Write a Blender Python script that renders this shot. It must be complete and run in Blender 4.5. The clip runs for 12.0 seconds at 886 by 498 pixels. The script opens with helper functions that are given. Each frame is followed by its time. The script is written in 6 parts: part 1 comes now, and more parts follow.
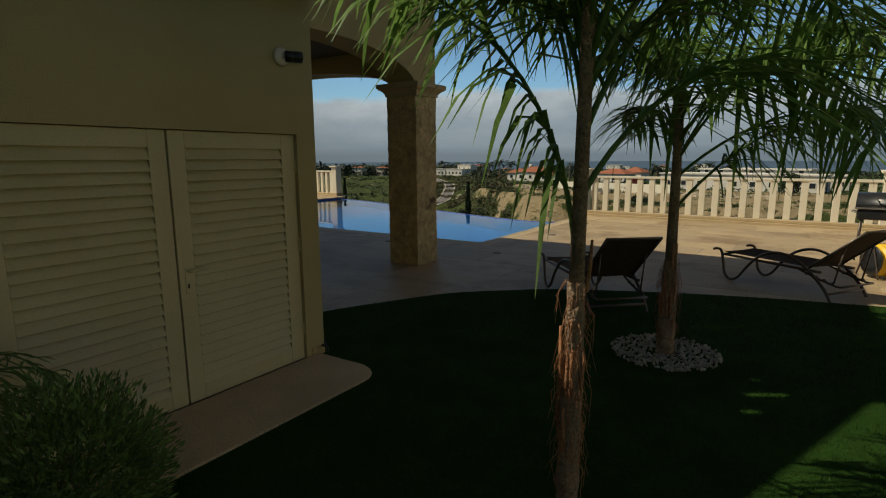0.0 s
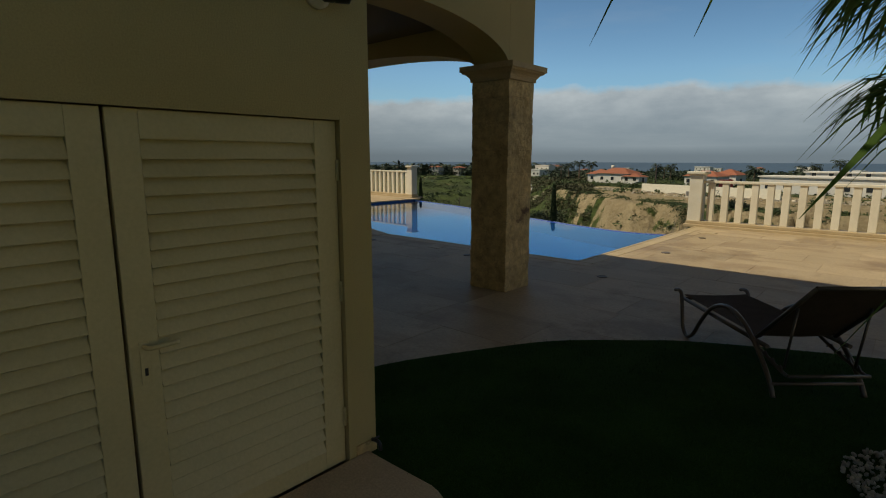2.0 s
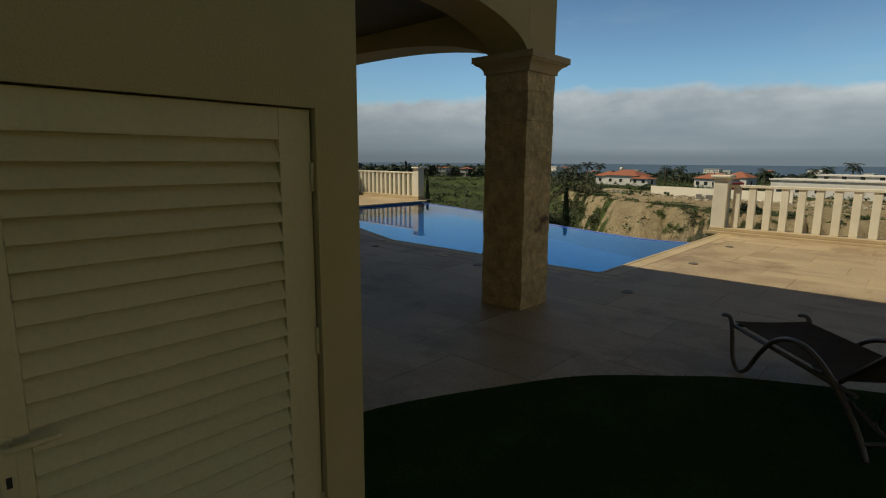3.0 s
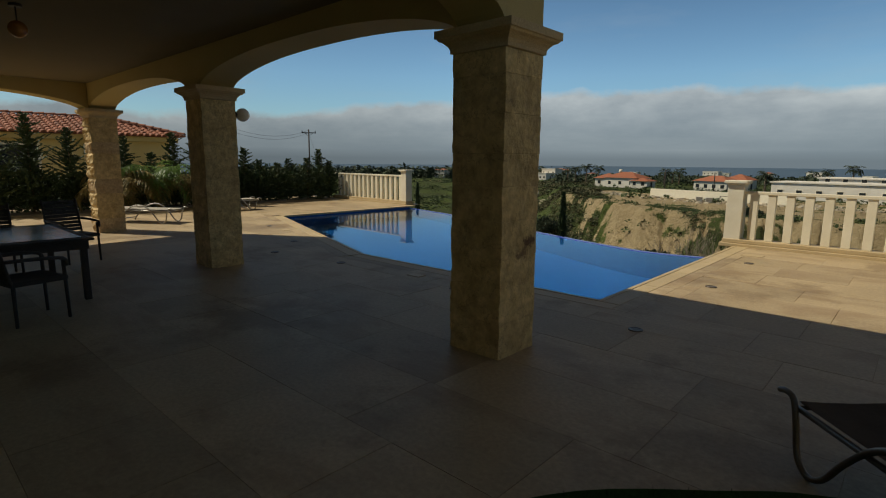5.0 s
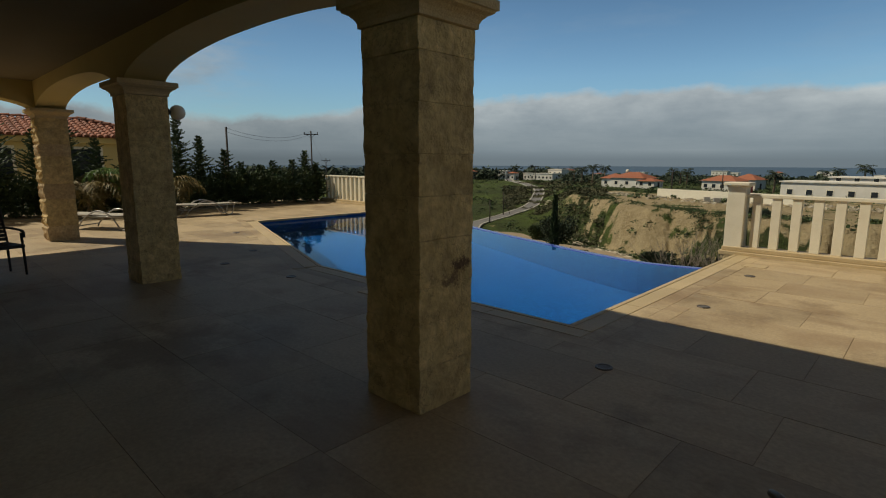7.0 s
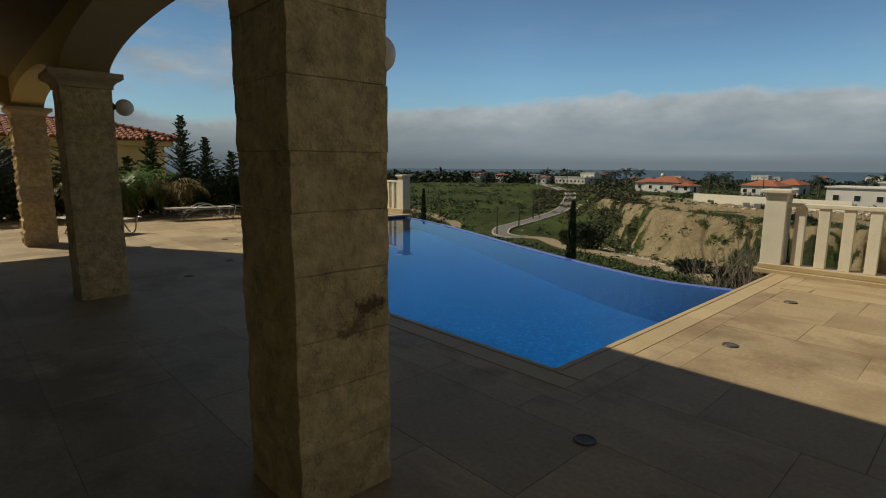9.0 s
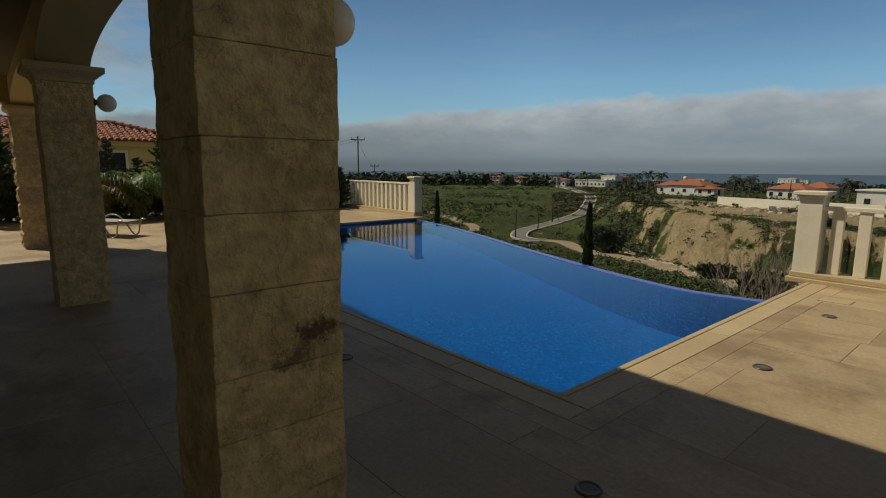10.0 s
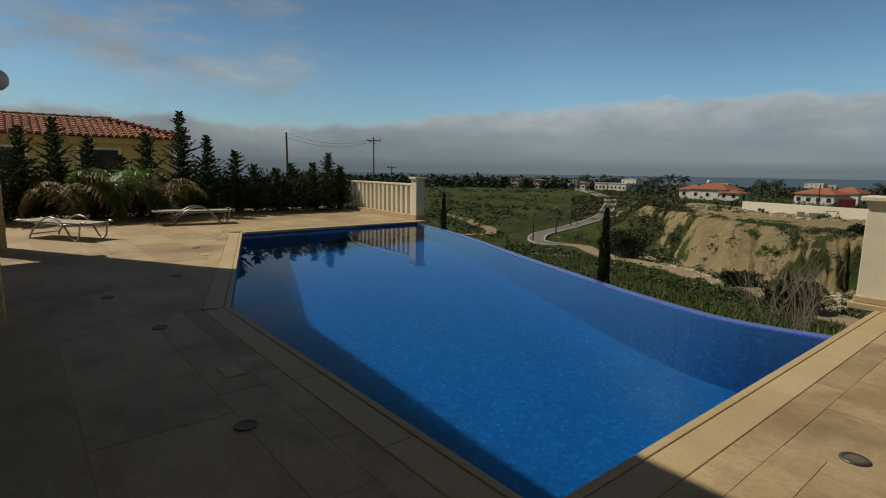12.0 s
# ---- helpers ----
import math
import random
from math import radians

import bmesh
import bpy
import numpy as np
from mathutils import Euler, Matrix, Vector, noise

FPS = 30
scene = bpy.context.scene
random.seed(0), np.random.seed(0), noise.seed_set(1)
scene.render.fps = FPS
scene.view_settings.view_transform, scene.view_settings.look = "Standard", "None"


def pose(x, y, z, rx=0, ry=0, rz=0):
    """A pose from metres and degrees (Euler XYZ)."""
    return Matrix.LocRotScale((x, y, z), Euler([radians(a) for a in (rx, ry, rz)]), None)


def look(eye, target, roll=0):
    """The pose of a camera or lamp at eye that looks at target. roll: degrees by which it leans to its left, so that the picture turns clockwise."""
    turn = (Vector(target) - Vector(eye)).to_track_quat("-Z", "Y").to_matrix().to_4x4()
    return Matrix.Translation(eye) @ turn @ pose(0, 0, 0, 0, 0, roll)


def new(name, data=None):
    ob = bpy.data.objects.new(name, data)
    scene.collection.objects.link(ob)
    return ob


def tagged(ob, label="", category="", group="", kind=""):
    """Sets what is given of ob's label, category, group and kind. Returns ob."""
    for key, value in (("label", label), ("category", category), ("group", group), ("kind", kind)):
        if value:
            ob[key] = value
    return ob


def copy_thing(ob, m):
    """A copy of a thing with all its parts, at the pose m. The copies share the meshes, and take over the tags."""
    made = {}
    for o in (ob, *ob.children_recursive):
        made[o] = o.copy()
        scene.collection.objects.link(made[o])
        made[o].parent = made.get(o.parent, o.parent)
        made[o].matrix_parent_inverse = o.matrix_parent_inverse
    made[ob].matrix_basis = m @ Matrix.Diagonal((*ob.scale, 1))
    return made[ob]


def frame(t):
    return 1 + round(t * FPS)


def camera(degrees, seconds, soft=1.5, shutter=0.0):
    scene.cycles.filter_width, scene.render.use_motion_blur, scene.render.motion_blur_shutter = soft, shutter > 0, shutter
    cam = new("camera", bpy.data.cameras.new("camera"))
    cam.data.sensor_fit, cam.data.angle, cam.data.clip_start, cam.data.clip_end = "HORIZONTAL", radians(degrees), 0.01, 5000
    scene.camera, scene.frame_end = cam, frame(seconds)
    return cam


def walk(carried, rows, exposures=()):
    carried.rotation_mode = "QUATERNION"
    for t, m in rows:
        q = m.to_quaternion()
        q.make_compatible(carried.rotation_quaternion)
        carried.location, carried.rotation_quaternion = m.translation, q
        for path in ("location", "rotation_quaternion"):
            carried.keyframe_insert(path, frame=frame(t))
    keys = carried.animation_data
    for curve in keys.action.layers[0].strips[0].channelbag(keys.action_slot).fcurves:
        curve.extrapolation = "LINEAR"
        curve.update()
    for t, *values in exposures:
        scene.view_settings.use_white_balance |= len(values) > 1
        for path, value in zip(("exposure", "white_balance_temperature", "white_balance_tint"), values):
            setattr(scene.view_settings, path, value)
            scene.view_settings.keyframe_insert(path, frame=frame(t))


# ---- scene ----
cam = camera(80.2, 12.0, soft=1.1)
PATH = [
    (0, (0.037, 0.006, 1.601), (-1.058, 1.645, 1.262), -0.3),
    (0.5, (-0.18, 0.277, 1.601), (-1.361, 1.855, 1.261), -0.2),
    (1, (-0.464, 0.593, 1.6), (-1.713, 2.117, 1.26), -0.0),
    (1.5, (-0.734, 0.894, 1.595), (-2.022, 2.385, 1.257), 0.0),
    (2, (-1.029, 1.164, 1.606), (-2.345, 2.631, 1.267), 0.1),
    (2.5, (-1.288, 1.398, 1.613), (-2.616, 2.854, 1.274), 0.3),
    (3, (-1.513, 1.667, 1.614), (-2.848, 3.118, 1.278), 0.4),
    (5, (-2.148, 2.905, 1.637), (-3.481, 4.359, 1.308), 0.5),
    (5.5, (-2.218, 3.155, 1.656), (-3.551, 4.608, 1.328), 0.4),
    (6, (-2.247, 3.468, 1.65), (-3.584, 4.918, 1.323), 0.4),
    (6.5, (-2.262, 3.744, 1.647), (-3.608, 5.187, 1.319), 0.3),
    (7, (-2.287, 4.034, 1.652), (-3.641, 5.47, 1.326), 0.2),
    (9, (-2.564, 5.237, 1.646), (-4.001, 6.592, 1.331), 0.4),
    (9.5, (-2.648, 5.503, 1.606), (-4.115, 6.828, 1.299), 0.4),
    (10, (-2.783, 5.74, 1.602), (-4.27, 7.043, 1.297), 0.4),
    (10.5, (-2.894, 6.019, 1.574), (-4.391, 7.311, 1.275), 0.6),
    (11, (-3.06, 6.336, 1.564), (-4.57, 7.614, 1.267), 0.7),
    (11.5, (-3.273, 6.63, 1.555), (-4.795, 7.894, 1.259), 0.7),
    (12, (-3.508, 6.966, 1.543), (-5.039, 8.217, 1.245), 0.8),
]
walk(cam, [(t, look(eye, target, roll)) for t, eye, target, roll in PATH],
     exposures=[(0, -0.42, 7150, 7.3), (3, -0.42, 7150, 7.3), (7, -0.48, 7150, 7.3), (12, -0.58, 7150, 7.3)])


# ---- daylight ----
SUN_WAY = Vector((0.75, 0.45, -1.0)).normalized()
sun_data = bpy.data.lights.new("sun", "SUN")
sun_data.energy, sun_data.angle, sun_data.color = 5.0, radians(0.55), (1.0, 0.955, 0.86)
sun = new("sun", sun_data)
sun.matrix_world = Matrix.Translation((-20, -12, 30)) @ SUN_WAY.to_track_quat("-Z", "Y").to_matrix().to_4x4()

world = bpy.data.worlds.new("sky")
scene.world = world
world.use_nodes = True
wn, wl = world.node_tree.nodes, world.node_tree.links
wn.clear()
w_out = wn.new("ShaderNodeOutputWorld")
w_bg = wn.new("ShaderNodeBackground")
w_bg.inputs["Strength"].default_value = 0.09
w_sky = wn.new("ShaderNodeTexSky")
w_sky.sky_type, w_sky.sun_disc = "NISHITA", False
w_sky.sun_elevation = math.asin(-SUN_WAY.z)
w_sky.sun_rotation = math.atan2(-SUN_WAY.x, -SUN_WAY.y)
w_sky.air_density, w_sky.dust_density, w_sky.ozone_density, w_sky.altitude = 1.0, 0.5, 2.0, 100
w_co = wn.new("ShaderNodeTexCoord")
w_sep = wn.new("ShaderNodeSeparateXYZ")
wl.new(w_co.outputs["Generated"], w_sep.inputs[0])


def w_math(op, a, b, clamp=False):
    n = wn.new("ShaderNodeMath")
    n.operation, n.use_clamp = op, clamp
    for i, v in enumerate((a, b)):
        if isinstance(v, (int, float)):
            n.inputs[i].default_value = v
        else:
            wl.new(v, n.inputs[i])
    return n.outputs[0]


def w_noise(scale, stretch, detail, rough):
    m = wn.new("ShaderNodeMapping")
    m.inputs["Scale"].default_value = stretch
    wl.new(w_co.outputs["Generated"], m.inputs["Vector"])
    n = wn.new("ShaderNodeTexNoise")
    n.inputs["Scale"].default_value, n.inputs["Detail"].default_value = scale, detail
    n.inputs["Roughness"].default_value = rough
    wl.new(m.outputs[0], n.inputs["Vector"])
    return n.outputs["Fac"]


# a bank of grey cloud lies low over the sea, with a ragged bright top, and a few thin veils stand above it
bank = w_noise(2.6, (1, 1, 1.6), 6, 0.55)
billow = w_noise(11.0, (1, 1, 1.4), 7, 0.62)
w_west = wn.new("ShaderNodeVectorMath")
w_west.operation = "DOT_PRODUCT"
wl.new(w_co.outputs["Generated"], w_west.inputs[0])
w_west.inputs[1].default_value = (-0.99, 0.14, 0.0)
west = w_math("MULTIPLY", w_math("SUBTRACT", w_west.outputs["Value"], 0.72), 3.8, True)
edge = w_math("ADD", w_math("ADD", w_math("SUBTRACT", 0.070, w_math("MULTIPLY", west, 0.035)), w_math("MULTIPLY", bank, 0.06)), w_math("MULTIPLY", billow, 0.04))
cover = w_math("MULTIPLY", w_math("MULTIPLY", w_math("SUBTRACT", edge, w_sep.outputs[2]), 70.0, True), 0.94)
veil = w_noise(2.2, (1, 1, 5.0), 8, 0.6)
veils = w_math("MULTIPLY", w_math("MULTIPLY", w_math("SUBTRACT", veil, 0.52), 3.0, True), 0.22)
# a torn streak of cloud hangs in the west
w_dot = wn.new("ShaderNodeVectorMath")
w_dot.operation = "DOT_PRODUCT"
wl.new(w_co.outputs["Generated"], w_dot.inputs[0])
w_dot.inputs[1].default_value = (-0.941, 0.166, 0.2955)
near_west = w_math("MULTIPLY", w_math("SUBTRACT", w_dot.outputs["Value"], 0.93), 20.0, True)
torn = w_math("MULTIPLY", w_math("SUBTRACT", w_noise(4.2, (1, 1, 3.6), 8, 0.62), 0.45), 5.0, True)
streaks = w_math("MULTIPLY", w_math("MULTIPLY", torn, near_west), 0.85)
cover = w_math("MAXIMUM", cover, w_math("MAXIMUM", veils, streaks))
# the bank is palest along its top and greyer towards the sea
rise_in_bank = w_math("POWER", w_math("DIVIDE", w_sep.outputs[2], edge, True), 1.7)
w_grey = wn.new("ShaderNodeMix")
w_grey.data_type = "RGBA"
w_grey.inputs["A"].default_value = (1.55, 2.0, 2.58, 1)
w_grey.inputs["B"].default_value = (4.75, 5.3, 5.85, 1)
puff = w_noise(7.0, (1, 1, 2.5), 6, 0.6)
streak = w_math("MULTIPLY", w_math("SUBTRACT", w_noise(3.0, (1, 1, 9.0), 7, 0.6), 0.42), 0.38, True)
wl.new(w_math("ADD", streak, w_math("MULTIPLY", rise_in_bank, w_math("SUBTRACT", w_math("MULTIPLY", puff, 1.9), 0.28)), True), w_grey.inputs["Factor"])
# haze in the colour of the sea closes the horizon
w_haze = wn.new("ShaderNodeMix")
w_haze.data_type = "RGBA"
w_haze.inputs["B"].default_value = (1.25, 1.62, 2.08, 1)
wl.new(w_math("MULTIPLY", w_math("SUBTRACT", 0.022, w_sep.outputs[2]), 60.0, True), w_haze.inputs["Factor"])
wl.new(w_grey.outputs["Result"], w_haze.inputs["A"])
w_mix = wn.new("ShaderNodeMix")
w_mix.data_type = "RGBA"
wl.new(cover, w_mix.inputs["Factor"])
w_tint = wn.new("ShaderNodeVectorMath")
w_tint.operation = "MULTIPLY"
w_tint.inputs[1].default_value = (0.62, 0.86, 1.02)
wl.new(w_sky.outputs[0], w_tint.inputs[0])
wl.new(w_tint.outputs[0], w_mix.inputs["A"])
wl.new(w_haze.outputs["Result"], w_mix.inputs["B"])
# the air is bright and milky towards the horizon; overhead dimmed to cut fill
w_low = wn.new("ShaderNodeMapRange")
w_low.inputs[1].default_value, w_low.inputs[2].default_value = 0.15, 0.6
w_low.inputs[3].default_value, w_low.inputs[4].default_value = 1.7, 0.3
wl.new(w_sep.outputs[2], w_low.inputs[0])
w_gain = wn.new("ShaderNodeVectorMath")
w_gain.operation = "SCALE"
# unseen warm-white haze added overhead, to warm the light in the shade
w_high = wn.new("ShaderNodeMix")
w_high.data_type = "RGBA"
w_high.inputs["B"].default_value = (3.6, 2.7, 1.8, 1)
wl.new(w_math("MULTIPLY", w_math("MULTIPLY", w_math("SUBTRACT", w_sep.outputs[2], 0.42), 2.5, True), 0.85), w_high.inputs["Factor"])
wl.new(w_mix.outputs["Result"], w_high.inputs["A"])
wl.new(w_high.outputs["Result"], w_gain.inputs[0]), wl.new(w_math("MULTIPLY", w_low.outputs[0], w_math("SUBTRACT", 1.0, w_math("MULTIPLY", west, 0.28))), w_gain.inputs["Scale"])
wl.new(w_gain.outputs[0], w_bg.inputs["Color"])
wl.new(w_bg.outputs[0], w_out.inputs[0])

# ---- materials ----
def material(name, a, b, scale=4.0, rough=0.7, bump=0.2, fine=40.0, metal=0.0, third=None, spread=0.12, spot=None, vary=0.0, islands=0.0, spec=0.5, through_light=0.0):
    """Two colours mixed by a broad noise, darkened by a fine one, with relief; third: stains of their own colour; vary: lightness from piece to piece."""
    m = bpy.data.materials.new(name)
    m.use_nodes = True
    n, l = m.node_tree.nodes, m.node_tree.links
    bs = n["Principled BSDF"]
    bs.inputs["Metallic"].default_value = metal
    bs.inputs["Specular IOR Level"].default_value = spec
    geo = n.new("ShaderNodeNewGeometry")

    def noise_tex(s, detail=5, rg=0.6):
        t = n.new("ShaderNodeTexNoise")
        t.inputs["Scale"].default_value, t.inputs["Detail"].default_value, t.inputs["Roughness"].default_value = s, detail, rg
        l.new(geo.outputs["Position"], t.inputs["Vector"])
        return t.outputs["Fac"]

    def ramp(fac, lo, hi):
        r = n.new("ShaderNodeMapRange")
        r.inputs[1].default_value, r.inputs[2].default_value = lo, hi
        l.new(fac, r.inputs[0])
        return r.outputs[0]

    def mix(fac, c1, c2, mode="MIX"):
        x = n.new("ShaderNodeMix")
        x.data_type, x.blend_type = "RGBA", mode
        for key, v in (("Factor", fac), ("A", c1), ("B", c2)):
            if isinstance(v, (int, float)):
                x.inputs[key].default_value = v
            elif isinstance(v, tuple):
                x.inputs[key].default_value = (*v, 1)
            else:
                l.new(v, x.inputs[key])
        return x.outputs["Result"]

    broad, grain = noise_tex(scale), noise_tex(fine, 3)
    col = mix(ramp(broad, 0.35, 0.65), a, b)
    if third:
        stain = noise_tex(scale * 0.45 + 0.1, 7, 0.7)
        col = mix(ramp(stain, spot or 0.58, (spot or 0.58) + 0.1), col, third)
    g = ramp(grain, 0.3, 0.7)
    lo, hi = 1 - spread, 1 + spread
    sc = n.new("ShaderNodeMapRange")
    sc.inputs[3].default_value, sc.inputs[4].default_value = lo, hi
    l.new(g, sc.inputs[0])
    last = sc.outputs[0]
    if vary:
        info = n.new("ShaderNodeObjectInfo")
        vr = n.new("ShaderNodeMapRange")
        vr.inputs[3].default_value, vr.inputs[4].default_value = 1 - vary, 1 + vary
        l.new(info.outputs["Random"], vr.inputs[0])
        mu = n.new("ShaderNodeMath")
        mu.operation = "MULTIPLY"
        l.new(last, mu.inputs[0]), l.new(vr.outputs[0], mu.inputs[1])
        last = mu.outputs[0]
    if islands:
        vr = n.new("ShaderNodeMapRange")
        vr.inputs[3].default_value, vr.inputs[4].default_value = 1 - islands, 1 + islands
        l.new(geo.outputs["Random Per Island"], vr.inputs[0])
        mu = n.new("ShaderNodeMath")
        mu.operation = "MULTIPLY"
        l.new(last, mu.inputs[0]), l.new(vr.outputs[0], mu.inputs[1])
        last = mu.outputs[0]
    v = n.new("ShaderNodeVectorMath")
    v.operation = "SCALE"
    l.new(col, v.inputs[0]), l.new(last, v.inputs["Scale"])
    l.new(v.outputs[0], bs.inputs["Base Color"])
    if through_light:
        tr, ms = n.new("ShaderNodeBsdfTranslucent"), n.new("ShaderNodeMixShader")
        ms.inputs[0].default_value = through_light
        l.new(v.outputs[0], tr.inputs[0])
        l.new(bs.outputs[0], ms.inputs[1]), l.new(tr.outputs[0], ms.inputs[2])
        l.new(ms.outputs[0], n["Material Output"].inputs[0])
    rr = n.new("ShaderNodeMapRange")
    rr.inputs[3].default_value, rr.inputs[4].default_value = max(rough - 0.1, 0.03), min(rough + 0.1, 1)
    l.new(broad, rr.inputs[0])
    l.new(rr.outputs[0], bs.inputs["Roughness"])
    if bump:
        add = n.new("ShaderNodeMath")
        add.operation = "MULTIPLY_ADD"
        l.new(broad, add.inputs[0])
        add.inputs[1].default_value = 1.5
        l.new(grain, add.inputs[2])
        bp = n.new("ShaderNodeBump")
        bp.inputs["Strength"].default_value, bp.inputs["Distance"].default_value = bump, 0.02
        l.new(add.outputs[0], bp.inputs["Height"])
        l.new(bp.outputs[0], bs.inputs["Normal"])
    return m


M = {}
M["render"] = material("cream_render", (0.44, 0.345, 0.15), (0.49, 0.385, 0.175), 0.9, 0.85, 0.25, 140, spread=0.07)
# cream render toned down: the veranda's shade is put into the soffit's colour
M["soffit"] = material("darkened_soffit_render", (0.145, 0.115, 0.065), (0.17, 0.135, 0.078), 0.8, 0.9, 0.2, 120, spread=0.06)
M["shutter"] = material("cream_paint", (0.54, 0.45, 0.235), (0.60, 0.50, 0.275), 1.6, 0.5, 0.06, 60, spread=0.05)
M["stone"] = material("ochre_limestone", (0.43, 0.305, 0.135), (0.62, 0.455, 0.22), 6.0, 0.85, 1.0, 15, spread=0.22, vary=0.08)
M["stone_joint"] = material("stone_joint", (0.31, 0.21, 0.09), (0.37, 0.26, 0.12), 6, 0.95, 0.3, 40)
M["stone_rough"] = material("rough_limestone", (0.42, 0.29, 0.15), (0.53, 0.40, 0.23), 5.0, 0.95, 1.0, 22, spread=0.25, vary=0.1)
M["cap"] = material("carved_limestone", (0.46, 0.34, 0.18), (0.52, 0.39, 0.22), 5.0, 0.85, 0.4, 60, spread=0.12)
M["paving"] = material("sandstone_paving", (0.368, 0.270, 0.150), (0.444, 0.332, 0.192), 1.1, 0.58, 0.1, 30, third=(0.270, 0.188, 0.100), spot=0.52, spread=0.13, vary=0.13)
M["joint"] = material("paving_joint", (0.32, 0.232, 0.13), (0.36, 0.262, 0.15), 6, 0.95, 0.3, 60)
M["coping"] = material("pale_coping_stone", (0.45, 0.335, 0.18), (0.51, 0.385, 0.215), 2.0, 0.55, 0.2, 50, spread=0.08, vary=0.06)
M["white"] = material("white_masonry_paint", (0.71, 0.635, 0.475), (0.77, 0.70, 0.54), 3.0, 0.6, 0.15, 60, spread=0.05)
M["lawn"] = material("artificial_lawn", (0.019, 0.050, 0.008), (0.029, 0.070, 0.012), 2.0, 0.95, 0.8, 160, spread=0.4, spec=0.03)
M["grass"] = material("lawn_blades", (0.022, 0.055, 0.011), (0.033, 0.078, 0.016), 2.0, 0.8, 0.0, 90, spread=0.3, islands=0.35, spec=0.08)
M["concrete"] = material("concrete_apron", (0.50, 0.37, 0.225), (0.58, 0.43, 0.265), 2.5, 0.85, 0.3, 80, spread=0.12)
M["metal_brown"] = material("bronze_metal", (0.11, 0.085, 0.065), (0.14, 0.11, 0.085), 8, 0.4, 0.05, 80, metal=0.6, spread=0.1)
M["metal_grey"] = material("silver_metal", (0.35, 0.33, 0.30), (0.42, 0.40, 0.36), 8, 0.35, 0.05, 80, metal=0.8, spread=0.08)
M["mesh_dark"] = material("woven_sling_brown", (0.10, 0.072, 0.052), (0.13, 0.094, 0.068), 6, 0.9, 0.5, 300, spread=0.3, spec=0.12, through_light=0.35)
M["mesh_light"] = material("woven_sling_grey", (0.36, 0.32, 0.26), (0.42, 0.38, 0.31), 6, 0.7, 0.4, 300, spread=0.2)
M["lens"] = material("frosted_lens", (0.09, 0.08, 0.065), (0.13, 0.115, 0.095), 30, 0.55, 0.1, 90)
M["wicker"] = material("dark_rattan", (0.03, 0.024, 0.02), (0.05, 0.038, 0.03), 12, 0.6, 0.8, 120, spread=0.4)
M["black"] = material("black_plastic", (0.012, 0.012, 0.012), (0.02, 0.02, 0.02), 10, 0.4, 0.05, 90)
M["yellow"] = material("yellow_hose", (0.72, 0.42, 0.02), (0.8, 0.5, 0.03), 8, 0.45, 0.05, 80, spread=0.08)
M["opal"] = material("opal_globe", (0.72, 0.62, 0.50), (0.76, 0.67, 0.55), 3, 0.25, 0.0, 60, spread=0.03)
M["pebble"] = material("white_pebbles", (0.30, 0.265, 0.215), (0.42, 0.375, 0.31), 9, 0.7, 0.2, 60, islands=0.25)
M["bark"] = material("palm_bark", (0.20, 0.13, 0.08), (0.34, 0.23, 0.14), 9, 0.95, 1.0, 60, third=(0.12, 0.13, 0.06), spread=0.3)
M["fibre"] = material("palm_fibre", (0.30, 0.12, 0.05), (0.42, 0.20, 0.09), 14, 0.95, 0.8, 80, spread=0.35)
M["frond"] = material("palm_leaf", (0.12, 0.215, 0.050), (0.19, 0.30, 0.075), 3, 0.4, 0.1, 40, spread=0.2, islands=0.3, through_light=0.5)
M["frond_dry"] = material("palm_leaf_dry", (0.22, 0.17, 0.05), (0.30, 0.22, 0.08), 4, 0.6, 0.1, 40, spread=0.25, islands=0.3, through_light=0.35)
M["leaf"] = material("shrub_leaf", (0.10, 0.18, 0.04), (0.17, 0.26, 0.06), 5, 0.6, 0.1, 50, spread=0.2, islands=0.4, through_light=0.3)
M["conifer"] = material("conifer_leaf", (0.040, 0.068, 0.026), (0.068, 0.102, 0.038), 4, 0.7, 0.1, 50, spread=0.25, islands=0.35)
M["twig"] = material("bare_twig", (0.20, 0.16, 0.12), (0.28, 0.23, 0.17), 10, 0.9, 0.3, 60)
M["wood_dark"] = material("tarred_wood", (0.035, 0.027, 0.02), (0.06, 0.045, 0.035), 5, 0.9, 0.3, 50)
M["house_yellow"] = material("yellow_house_render", (0.56, 0.42, 0.17), (0.62, 0.47, 0.20), 0.7, 0.9, 0.2, 90, spread=0.06)
M["house_white"] = material("white_house_render", (0.60, 0.555, 0.47), (0.68, 0.63, 0.54), 0.5, 0.85, 0.1, 40, spread=0.05)
M["tile"] = material("terracotta_tile", (0.27, 0.085, 0.04), (0.35, 0.12, 0.06), 2.2, 0.8, 0.3, 30, third=(0.30, 0.11, 0.06), spread=0.2, islands=0.28, vary=0.1)
M["glass_dark"] = material("window_glass", (0.02, 0.025, 0.03), (0.03, 0.035, 0.04), 2, 0.12, 0.0, 20)
M["asphalt"] = material("asphalt_road", (0.13, 0.12, 0.11), (0.17, 0.16, 0.145), 0.3, 0.9, 0.2, 12, spread=0.1)
M["kerb"] = material("kerb_concrete", (0.36, 0.33, 0.28), (0.42, 0.39, 0.33), 1, 0.9, 0.1, 20)
M["dirt"] = material("dirt_track", (0.24, 0.18, 0.11), (0.30, 0.23, 0.145), 0.4, 0.95, 0.5, 6, spread=0.2)
M["rock"] = material("pale_rock", (0.42, 0.35, 0.25), (0.54, 0.46, 0.34), 1.0, 0.95, 0.6, 8, islands=0.25)
